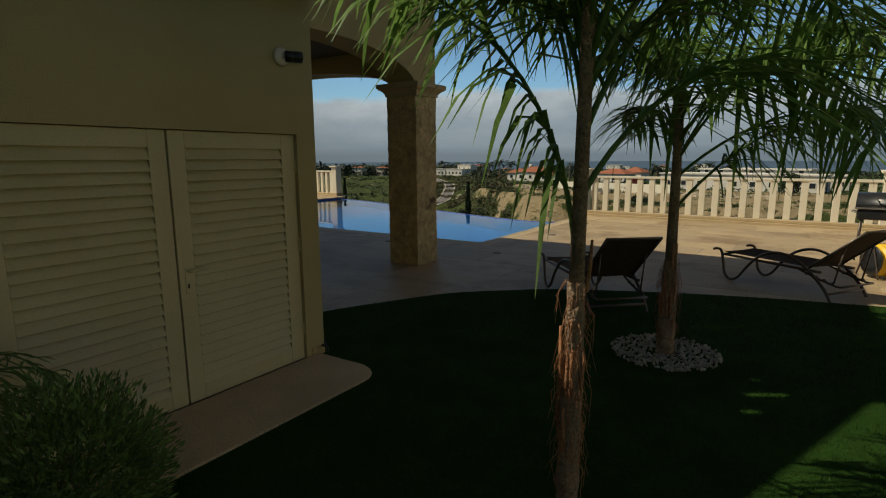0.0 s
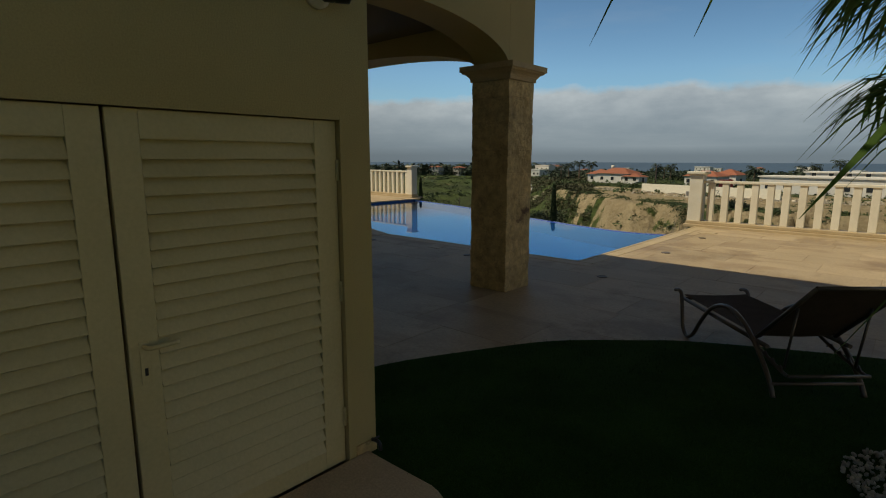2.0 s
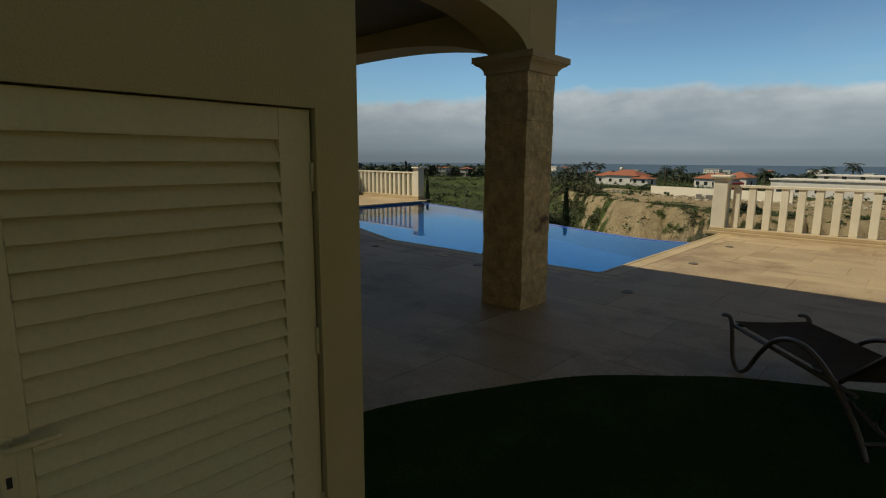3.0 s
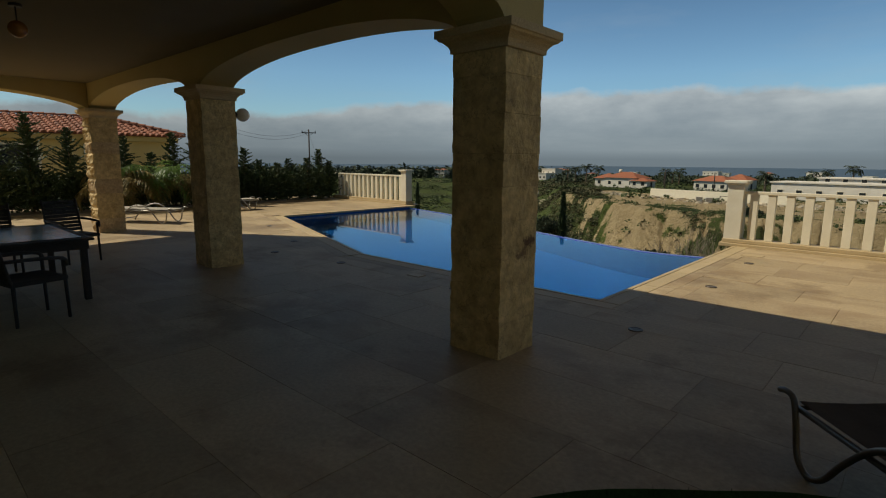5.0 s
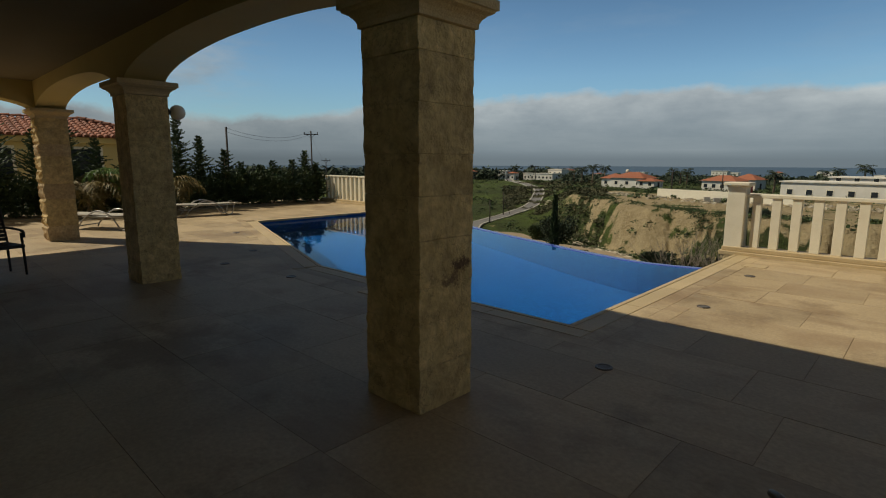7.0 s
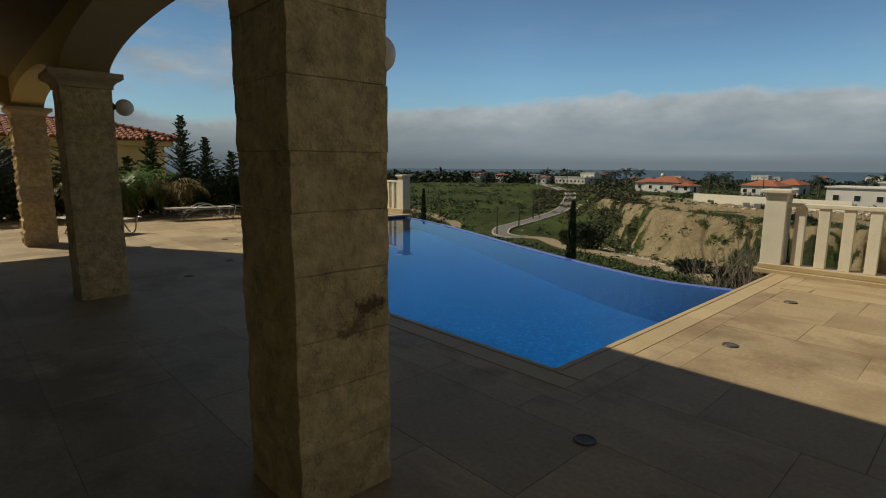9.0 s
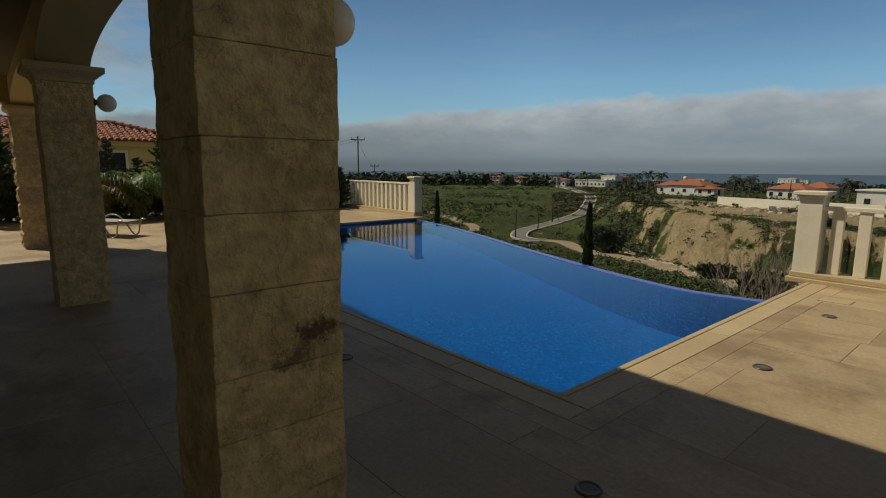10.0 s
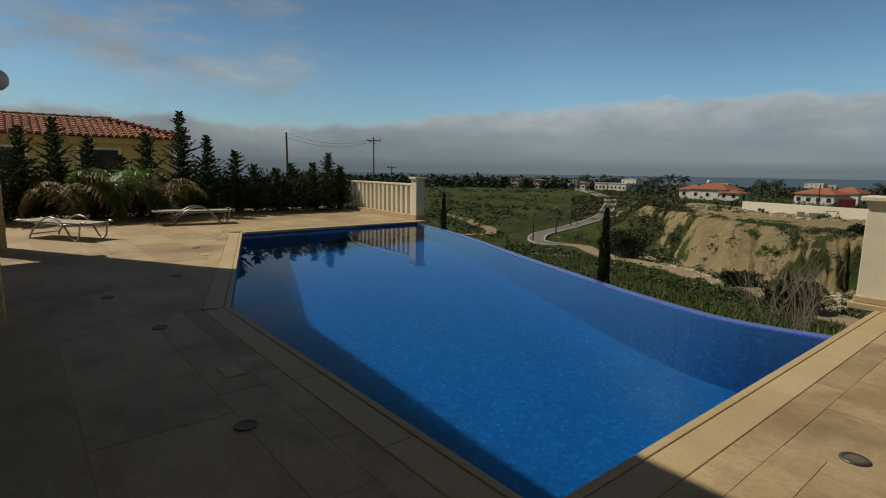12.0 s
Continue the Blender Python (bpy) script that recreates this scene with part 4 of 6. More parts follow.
first_light = deck_light(-4.13, 7.91)
for x, y in ((-4.15, 10.43), (-4.21, 12.69), (-6.55, 7.94), (-9.02, 7.96), (-11.55, 8.67), (-14.19, 9.6), (-10.67, 7.73)):
    copy_thing(first_light, pose(x, y, 0.002))
for x, y, w, d in ((-7.48, 8.15, 0.11, 0.07), (-4.35, 13.6, 0.16, 0.12), (-13.25, 9.5, 0.11, 0.07)):
    lid = thing("access_lid", "pale square access lid set in the paving", "lid", pose(x, y, 0.002))
    part("frame", boxes(((-w - 0.012, -d - 0.012, -0.01), (w + 0.012, d + 0.012, 0.003))), "joint", lid)
    part("plate", cube((-w, -d, -0.005), (w, d, 0.006), 0.003), "coping", lid)


# ---- loungers ----
def lounger(m, label, back, sling, metal, group):
    g = thing("sun_lounger", label, "lounger", m, group=group)
    for s in (-1, 1):
        y = 0.31 * s
        wave = curve_points([(-0.13, y, 0.375), (-0.07, y, 0.39), (-0.01, y, 0.37), (0.03, y, 0.25), (0.07, y, 0.08), (0.16, y, 0.018), (0.27, y, 0.07), (0.39, y, 0.23), (0.55, y, 0.39), (0.76, y, 0.465), (0.98, y, 0.43), (1.20, y, 0.29), (1.36, y, 0.13), (1.43, y, 0.018)], 4)
        part("side_arm", bar(wave, 0.017, 8), metal, g)
        part("side_rail", bar([(-0.02, y * 0.93, 0.325), (1.28, y * 0.93, 0.325)], 0.016, 8), metal, g)
        part("rest_bar", bar(curve_points([(0.98, y * 0.85, 0.325), (1.15, y * 0.85, 0.27), (1.42, y * 0.85, 0.20), (1.50, y * 0.85, 0.20)], 4), 0.012, 8), metal, g)
        teeth = bar([(1.10 + 0.0425 * k, y * 0.85, (0.262, 0.30)[k % 2] - 0.0095 * k) for k in range(9)], 0.008, 5)
        part("ratchet", teeth, metal, g)
    bx, bz = math.cos(back), math.sin(back)
    H = 0.72
    frame_bm = bmesh.new()
    for s in (-1, 1):
        tube(frame_bm, [(1.14, 0.28 * s, 0.35), (1.14 + H * bx, 0.28 * s, 0.35 + H * bz)], 0.014, 8)
    tube(frame_bm, [(1.14 + H * bx, -0.28, 0.35 + H * bz), (1.14 + H * bx, 0.28, 0.35 + H * bz)], 0.014, 8)
    part("back_frame", frame_bm, metal, g)
    if back > 0.2:
        for s in (-1, 1):
            part("prop", bar([(1.14 + 0.45 * bx, 0.24 * s, 0.35 + 0.45 * bz), (1.40, 0.24 * s, 0.22)], 0.009, 6), metal, g)
    part("cross_bar", bar([(1.39, -0.31, 0.10), (1.39, 0.31, 0.10)], 0.013, 8), metal, g)
    part("cross_bar", bar([(1.50, -0.265, 0.20), (1.50, 0.265, 0.20)], 0.013, 8), metal, g)
    part("cross_bar", bar([(0.0, -0.29, 0.325), (0.0, 0.29, 0.325)], 0.013, 8), metal, g)

    def sheet(p, q, sag):
        bm = bmesh.new()
        n = 8
        rows = []
        for i in range(n + 1):
            t = i / n
            c = Vector(p).lerp(Vector(q), t)
            rows.append([[bm.verts.new((c.x, 0.285 * u, c.z - sag * (1 - u * u) * (0.4 + 0.6 * math.sin(math.pi * t)) + o)) for u in (-1, -0.6, 0, 0.6, 1)] for o in (0.0, -0.006)])
        for a, b in zip(rows, rows[1:]):
            for k in range(4):
                f = bm.faces.new((a[0][k], b[0][k], b[0][k + 1], a[0][k + 1]))
                f2 = bm.faces.new((a[1][k + 1], b[1][k + 1], b[1][k], a[1][k]))
                f.smooth = f2.smooth = True
        return bm

    part("seat", sheet((0.0, 0, 0.365), (1.14, 0, 0.365), 0.03), sling, g, "stretched woven sling")
    part("backrest", sheet((1.15, 0, 0.37), (1.14 + H * bx, 0, 0.365 + H * bz), 0.02), sling, g, "stretched woven sling")
    return g


lounger(pose(-2.32, 6.40, 0.0, 0, 0, -48), "bronze sun lounger with its back raised, half on the lawn", 0.74, "mesh_dark", "metal_brown", "dark sun loungers")
lounger(pose(-0.53, 8.09, 0.0, 0, 0, -35), "bronze sun lounger with its back raised on the paving", 0.72, "mesh_dark", "metal_brown", "dark sun loungers")
lounger(pose(-16.40, 8.22, 0.0, 0, 0, -146), "grey sun lounger lying flat in the sun", 0.02, "mesh_light", "metal_grey", "grey sun loungers")
lounger(pose(-18.7, 11.6, 0.0, 0, 0, -98), "grey sun lounger lying flat beside the hedge", 0.02, "mesh_light", "metal_grey", "grey sun loungers")

# ---- dining set ----
def rattan_chair(m, label):
    c = thing("dining_chair", label, "chair", m, group="rattan chairs round the table")
    for x in (-0.24, 0.24):
        for y in (-0.22, 0.24):
            part("leg", bar([(x, y, 0.0), (x * 0.97, y * 0.97, 0.44 if y < 0 else 0.62)], 0.016, 8, 0.02), "wicker", c)
    part("seat", cube((-0.26, -0.25, 0.40), (0.26, 0.26, 0.45), 0.015), "wicker", c)
    for i in range(9):
        z = 0.47 + 0.055 * i
        part("back_slat", cube((-0.24, -0.262 - 0.012 * i, z), (0.24, -0.235 - 0.012 * i, z + 0.05), 0.006), "wicker", c)
    for s in (-1, 1):
        part("back_post", bar([(0.25 * s, -0.23, 0.42), (0.25 * s, -0.34, 0.98)], 0.017, 8), "wicker", c)
        part("armrest", bar(curve_points([(0.265 * s, -0.27, 0.66), (0.275 * s, 0.0, 0.655), (0.265 * s, 0.22, 0.63), (0.25 * s, 0.255, 0.55)], 4), 0.019, 8), "wicker", c)
    return c


table = thing("dining_table", "dark rattan dining table with a glass top", "table", pose(-10.15, 4.02, 0))
for x in (-0.86, 0.86):
    for y in (-0.5, 0.5):
        part("leg", cube((x - 0.035, y - 0.035, 0), (x + 0.035, y + 0.035, 0.68), 0.008), "wicker", table)
part("apron", boxes(((-0.9, -0.55, 0.60), (0.9, -0.5, 0.70)), ((-0.9, 0.5, 0.60), (0.9, 0.55, 0.70)), ((-0.9, -0.5, 0.60), (-0.85, 0.5, 0.70)), ((0.85, -0.5, 0.60), (0.9, 0.5, 0.70))), "wicker", table)
part("tabletop", cube((-0.95, -0.6, 0.70), (0.95, 0.6, 0.73), 0.008), "wicker", table)
part("glass_top", cube((-0.84, -0.5, 0.731), (0.84, 0.5, 0.738), 0.002), "glass_dark", table, "dark glass plate")
for x, y, a in ((-8.78, 3.9, 12), (-9.65, 3.1, 4), (-10.55, 3.08, -3), (-11.55, 4.0, -88), (-12.1, 5.05, -74)):
    rattan_chair(pose(x, y, 0, 0, 0, a), "dark rattan armchair at the dining table")
M["amber"] = material("amber_glass", (0.30, 0.13, 0.04), (0.34, 0.15, 0.05), 4, 0.2, 0.0, 40)
lamp = thing("ceiling_lamp", "dim amber globe lamp hanging under the veranda ceiling", "lamp", pose(-9.3, 4.15, CEIL))
part("rod", bar([(0, 0, 0), (0, 0, -0.18)], 0.008, 8), "black", lamp)
part("rose", lathe(((0.06, -0.03), (0.06, 0.0)), 20), "black", lamp)
part("globe", lathe(ball(0.085), 20, pose(0, 0, -0.25)), "amber", lamp)


# ---- barbecue and hose ----
def half_drum(r, half, z, up, cut=1.0):
    """A half drum lying on its side, its length along x; up: +1 for a lid, -1 for a trough."""
    bm = bmesh.new()
    n = 14
    ends = [[bm.verts.new((x, r * math.cos(math.pi * k / n), z + up * r * cut * math.sin(math.pi * k / n))) for k in range(n + 1)] for x in (-half, half)]
    for k in range(n):
        f = bm.faces.new((ends[0][k], ends[0][k + 1], ends[1][k + 1], ends[1][k]))
        f.smooth = True
    bm.faces.new(ends[0]), bm.faces.new(ends[1]), bm.faces.new((ends[0][0], ends[1][0], ends[1][-1], ends[0][-1]))
    bmesh.ops.recalc_face_normals(bm, faces=bm.faces[:])
    return bm


bbq = thing("barbecue", "black lidded barbecue on thin metal legs", "barbecue", pose(1.30, 10.5, 0, 0, 0, -7))
part("trough", boxes(((-0.42, -0.26, 0.64), (0.42, 0.26, 0.80)), bevel=0.03), "black", bbq)
part("hood", half_drum(0.275, 0.44, 0.83, 1, 0.80), "black", bbq)
part("trim_strip", boxes(((-0.45, -0.285, 0.803), (0.45, 0.285, 0.827)), bevel=0.004), "metal_grey", bbq)
part("handle", bar(curve_points([(-0.18, -0.24, 0.95), (-0.16, -0.32, 0.95), (0.16, -0.32, 0.95), (0.18, -0.24, 0.95)], 4), 0.010, 8), "metal_grey", bbq)
for x in (-0.36, 0.36):
    for y in (-0.22, 0.22):
        part("leg", bar([(x, y, 0.66), (x * 1.05, y * 1.1, 0.0)], 0.014, 8), "metal_brown", bbq)
part("shelf", boxes(((-0.36, -0.22, 0.22), (0.36, 0.22, 0.24)), bevel=0.004), "metal_brown", bbq)
part("side_handle", bar(curve_points([(-0.42, -0.14, 0.74), (-0.48, -0.12, 0.75), (-0.48, 0.12, 0.75), (-0.42, 0.14, 0.74)], 4), 0.011, 8), "metal_grey", bbq)
reel = thing("hose_reel", "yellow garden hose wound on a black reel", "hose reel", pose(1.08, 8.95, 0, 0, 0, 30))
part("hose", lathe([(0.17 + 0.02 * math.sin(i * 1.57) + (0.03 if 2 < i < 15 else 0), -0.13 + 0.0145 * i) for i in range(19)], 24, pose(0, 0, 0.24, 0, 90)), "yellow", reel)
for s in (-1, 1):
    part("flange", lathe(((0.10, 0.0), (0.20, 0.0), (0.205, 0.008), (0.2, 0.016), (0.1, 0.016)), 24, pose(0.145 * s - 0.008, 0, 0.24, 0, 90)), "black", reel)
    part("frame", bar(curve_points([(0.17 * s, -0.2, 0.012), (0.17 * s, -0.12, 0.25), (0.17 * s, 0.0, 0.5), (0.17 * s, 0.12, 0.25), (0.17 * s, 0.2, 0.012)], 3), 0.011, 8), "metal_brown", reel)
part("crank", bar([(0.17, 0, 0.24), (0.24, 0, 0.24), (0.24, 0.1, 0.24), (0.3, 0.1, 0.24)], 0.008, 8), "black", reel)


# ---- palms ----
def frond(bm, base, azimuth, rise, length, droop, rng, leaflets=46, size=0.42, width=0.012, hang=0.55):
    """A feather leaf: a curved stalk with narrow drooping leaflets on both sides."""
    d = Vector((math.cos(azimuth), math.sin(azimuth), 0))
    side = Vector((-d.y, d.x, 0))
    pts, p, a = [], Vector(base), rise
    n = 14
    for i in range(n + 1):
        pts.append(p.copy())
        p = p + (d * math.cos(a) + Vector((0, 0, 1)) * math.sin(a)) * length / n
        a -= droop / n * (0.4 + 1.2 * i / n)
    tube(bm, pts, 0.013, 5, 0.003)
    for k in range(leaflets):
        t = 0.2 + 0.8 * (k + rng.random() * 0.6) / leaflets
        i = min(int(t * n), n - 1)
        q = pts[i].lerp(pts[i + 1], t * n - i)
        along_dir = (pts[i + 1] - pts[i]).normalized()
        for s in (-1, 1):
            L = size * (0.5 + 0.9 * math.sin(math.pi * min(t * 0.9 + 0.1, 1.0))) * rng.uniform(0.75, 1.15)
            lift = rng.uniform(-0.35, 0.5)
            v = (side * s * rng.uniform(0.7, 1.0) + along_dir * rng.uniform(0.35, 0.9) + Vector((0, 0, lift))).normalized()
            w = v.cross(Vector((0, 0, 1)))
            w = (w.normalized() if w.length > 1e-3 else side) * width * rng.uniform(0.7, 1.3)
            w = (w + Vector((0, 0, rng.uniform(-0.6, 0.6) * width)))
            a0, prev = q, None
            for j, f in enumerate((0.0, 0.4, 0.75, 1.0)):
                c = q + v * L * f - Vector((0, 0, hang * L * f * f))
                ww = w * (0.6, 1.0, 0.7, 0.05)[j]
                cur = (bm.verts.new(c - ww), bm.verts.new(c + ww))
                if prev:
                    fc = bm.faces.new((prev[0], prev[1], cur[1], cur[0]))
                    fc.smooth = True
                prev = cur
    return pts


def rough_trunk(line, r0, r1, rings, rng):
    """A palm trunk with the stubs of old leaf bases round it."""
    bm = bmesh.new()
    pts = curve_points(line, rings)
    n = len(pts)
    rows = []
    for i, p in enumerate(pts):
        r = r0 + (r1 - r0) * i / (n - 1)
        r *= 1.0 + 0.10 * (i % 2) + rng.uniform(-0.05, 0.05)
        rows.append([bm.verts.new(p + Vector((math.cos(a), math.sin(a), 0)) * r * rng.uniform(0.92, 1.08)) for a in (2 * math.pi * k / 14 for k in range(14))])
    for a, b in zip(rows, rows[1:]):
        for k in range(14):
            bm.faces.new((a[k], a[(k + 1) % 14], b[(k + 1) % 14], b[k]))
    bm.faces.new(rows[-1])
    return bm


def palm(base, lean, trunk_h, shaft_h, r, fronds, seed, label, size=0.42, leaves=(46, 60)):
    rng = random.Random(seed)
    p = thing("palm_tree", label, "palm tree", pose(*base), group="feather palms on the lawn")
    L = Vector((lean[0], lean[1], 1.0))
    part("trunk", rough_trunk([L * (trunk_h * k / 4) - Vector((0, 0, 0.03)) for k in range(5)], r, r * 0.68, 5, rng), "bark", p)
    fibre = bmesh.new()
    for i in range(130):
        z = rng.uniform(0.25, 1.0) * trunk_h
        a = rng.uniform(0, 6.28)
        q = L * z + Vector((math.cos(a), math.sin(a), 0)) * r * rng.uniform(0.75, 0.95)
        out = Vector((math.cos(a), math.sin(a), 0))
        tube(fibre, [q, q + out * 0.02 + Vector((rng.uniform(-0.02, 0.02), 0, -0.05)), q + out * rng.uniform(0.005, 0.04) + Vector((rng.uniform(-0.03, 0.03), rng.uniform(-0.03, 0.03), -rng.uniform(0.08, 0.2)))], 0.0022, 3, 0.001)
    for i in range(12):
        z = rng.uniform(0.3, 0.95) * trunk_h
        a = rng.uniform(0, 6.28)
        o = Vector((math.cos(a), math.sin(a), 0))
        q = L * z + o * r * 0.78
        tube(fibre, [q, q + o * 0.012 + L * 0.10, q + o * 0.016 + L * 0.2], 0.012, 6, 0.005)
    part("leaf_base_fibre", fibre, "fibre", p, "reddish fibres and old leaf bases")
    top = L * trunk_h
    part("crown_shaft", bar([top - L * 0.05, top + L * shaft_h * 0.5, top + L * shaft_h], r * 0.62, 12, r * 0.42), "bark", p)
    for az, rise, length, droop, at in fronds:
        bm = bmesh.new()
        thin = 135 < az < 245
        frond(bm, top + L * (shaft_h * at), math.radians(az), math.radians(rise), length, math.radians(droop), rng, leaves[0] if thin else leaves[1], size * (0.95 if thin else 1.0), width=0.0095, hang=0.75 if thin else 0.6)
        part("frond", bm, "frond", p)
    return p


palm((-0.655, 1.97, 0.02), (0.032, -0.07), 1.15, 1.45, 0.047,
     [(207, 84, 1.5, 95, 0.0), (165, 84, 1.2, 140, 0.36), (200, 84, 1.2, 150, 0.48), (142, 82, 1.2, 150, 0.42), (186, 84, 1.3, 140, 0.58), (215, 86, 1.2, 150, 0.64), (232, 86, 0.9, 160, 0.5), (80, 74, 1.5, 160, 0.45), (115, 78, 1.4, 155, 0.6),
      (50, 66, 1.7, 160, 0.35), (20, 66, 1.7, 165, 0.45), (345, 70, 1.7, 160, 0.5), (315, 76, 1.5, 160, 0.55), (60, 80, 1.7, 150, 0.7), (100, 82, 1.5, 150, 0.8), (35, 60, 1.4, 150, 0.2),
      (175, 84, 1.5, 140, 0.8), (280, 86, 0.9, 150, 0.7)],
     21, "young feather palm with a fibrous trunk on the lawn", 0.44, (30, 46))
palm((-0.74, 4.45, 0.02), (-0.005, 0.0), 0.8, 1.25, 0.070,
     [(15, 44, 1.9, 120, 0.5), (355, 50, 2.2, 130, 0.75), (40, 56, 2.2, 135, 0.85), (320, 52, 2.0, 130, 0.7), (110, 70, 1.5, 140, 0.9), (20, 52, 2.0, 95, 0.3), (50, 60, 2.0, 100, 0.6), (340, 58, 2.1, 100, 0.6), (0, 66, 2.2, 110, 0.9), (310, 64, 1.9, 110, 0.8), (150, 74, 0.85, 120, 0.6), (95, 68, 1.6, 110, 0.8),
      (200, 74, 0.9, 120, 0.9), (250, 68, 1.4, 110, 0.8), (285, 76, 2.0, 100, 1.0), (180, 80, 0.95, 110, 1.0), (330, 72, 2.2, 95, 1.0)],
     22, "young feather palm in a ring of white pebbles", 0.42, (50, 64))

rng = random.Random(8)
bm = bmesh.new()
for i in range(1000):
    a, d = rng.uniform(0, 6.28), 0.42 * math.sqrt(rng.random())
    if d < 0.09:
        continue
    r = rng.uniform(0.009, 0.018)
    m = pose(-0.74 + d * math.cos(a), 4.44 + d * math.sin(a), 0.022 + r * 0.35 + rng.uniform(0, 0.012), rng.uniform(0, 360), rng.uniform(0, 360), 0) @ Matrix.Diagonal((r, r * 0.75, r * 0.6, 1))
    bmesh.ops.create_icosphere(bm, subdivisions=1, radius=1.0, matrix=m)
tagged(part("pebbles", bm, "pebble"), "white pebbles in a ring round the palm", "pebbles", kind="stuff")


# ---- shrubs ----
def leaf_cloud(bm, centre, radii, count, rng, size=0.035, shell=0.6, width=0.3):
    """Many small leaves through an uneven rounded crown."""
    c = Vector(centre)
    for i in range(count):
        v = Vector((rng.gauss(0, 1), rng.gauss(0, 1), rng.gauss(0, 1))).normalized()
        bump = 1 + 0.25 * noise.noise(v * 2.3 + c)
        q = c + Vector((v.x * radii[0], v.y * radii[1], v.z * radii[2])) * bump * (shell + (1 - shell) * rng.random())
        d = (v + Vector((rng.uniform(-0.7, 0.7), rng.uniform(-0.7, 0.7), rng.uniform(0.0, 0.9)))).normalized()
        s = d.cross(Vector((rng.uniform(-1, 1), rng.uniform(-1, 1), rng.uniform(-1, 1)))).normalized()
        L = size * rng.uniform(0.7, 1.5)
        a, b, e = q, q + d * L, s * L * width
        bm.faces.new((bm.verts.new(a), bm.verts.new((a + b) / 2 + e), bm.verts.new(b), bm.verts.new((a + b) / 2 - e)))


rng = random.Random(31)
shrub = thing("shrub", "round dark green shrub beside the concrete apron", "shrub", pose(-2.22, 0.76, 0.0))
part("stems", bar([(0, 0, 0), (0.02, 0.01, 0.25), (0.0, 0.0, 0.5)], 0.02, 6, 0.008), "bark", shrub)
bm = bmesh.new()
leaf_cloud(bm, (0, 0, 0.38), (0.36, 0.36, 0.37), 11000, rng, 0.034, 0.5, 0.15)
leaf_cloud(bm, (0.07, -0.25, 0.25), (0.34, 0.36, 0.28), 5600, rng, 0.034, 0.45, 0.15)
part("crown", bm, "leaf", shrub)
small = thing("palm_shrub", "small dark palm shrub against the house wall", "shrub", pose(-2.7, 0.30, 0.0))
part("stem", bar([(0, 0, 0), (0, 0, 0.5)], 0.03, 8, 0.02), "bark", small)
bm = bmesh.new()
for a in (40, 75, 110, 150, 200, 260, 320):
    frond(bm, (0, 0, 0.5), math.radians(a), radians(55), 0.75, radians(120), rng, 18, 0.2, 0.007, 0.5)
part("crown", bm, "frond", small)


# ---- hedge of young conifers ----
def conifer(x, y, h, w, seed):
    rng = random.Random(seed)
    c = thing("conifer", "young dark green conifer in the hedge", "tree", pose(x, y, 0.0), group="conifer hedge")
    part("trunk", bar([(0, 0, 0), (0.02, 0.01, h * 0.5), (0.0, 0.0, h)], 0.03, 6, 0.006), "bark", c)
    bm = bmesh.new()
    n = int(58 * h)
    for i in range(n):
        t = 0.04 + 0.96 * (i + rng.random()) / n
        a = i * 2.4 + rng.uniform(-0.4, 0.4)
        L = w * (1 - t) ** 0.9 * rng.uniform(0.3, 1.3) * (1.0 + 0.35 * math.sin(a * 1.7 + seed)) + 0.07
        d = Vector((math.cos(a), math.sin(a), rng.uniform(-0.05, 0.75)))
        q = Vector((0, 0, h * t))
        k = max(6, int(L * 38))
        for j in range(k):
            f = (j + 0.4) / k
            p = q + d * L * f
            for s in (-1, 0, 1):
                v = (d * 0.6 + Vector((-d.y, d.x, 0)) * s * rng.uniform(0.5, 1.0) + Vector((0, 0, rng.uniform(-0.1, 0.6)))).normalized()
                M2 = rng.uniform(0.045, 0.115) * (1.15 - 0.5 * f)
                e = v.cross(Vector((rng.uniform(-1, 1), rng.uniform(-1, 1), rng.uniform(-1, 1)))).normalized() * M2 * 0.26
                bm.faces.new((bm.verts.new(p), bm.verts.new(p + v * M2 * 0.55 + e), bm.verts.new(p + v * M2), bm.verts.new(p + v * M2 * 0.55 - e)))
    part("crown", bm, "conifer", c)


rng = random.Random(77)
for i, (y, h, w) in enumerate(((5.2, 2.7, 0.85), (6.2, 2.9, 0.85), (7.2, 2.5, 0.85), (7.95, 2.75, 0.8), (8.75, 2.3, 0.7), (9.5, 1.8, 0.7), (10.2, 2.5, 0.65), (11.15, 3.15, 0.7), (11.95, 2.5, 0.6), (12.75, 2.05, 0.65),
                                (13.4, 1.6, 0.7), (14.1, 1.5, 0.7), (14.8, 1.65, 0.7), (15.45, 1.7, 0.65), (16.25, 2.05, 0.6), (16.6, 1.6, 0.55), (3.6, 2.2, 0.7), (4.4, 2.0, 0.7))):
    conifer(-21.6 + rng.uniform(-0.2, 0.2), y, h, w * 1.3, 100 + i)
hedge_bm = bmesh.new()
for i in range(26):
    leaf_cloud(hedge_bm, (-22.1 + rng.uniform(-0.2, 0.2), 3.0 + i * 0.54, 0.55), (0.5, 0.5, 0.6), 420, rng, 0.11, 0.4, 0.3)
    leaf_cloud(hedge_bm, (-21.55 + rng.uniform(-0.2, 0.2), 3.0 + i * 0.54, rng.uniform(0.45, 0.75)), (0.45, 0.45, rng.uniform(0.5, 0.8)), 700, rng, 0.10, 0.3, 0.28)
hedge = thing("hedge", "dense dark green hedge along the garden wall", "hedge")
part("crown", hedge_bm, "conifer", hedge)
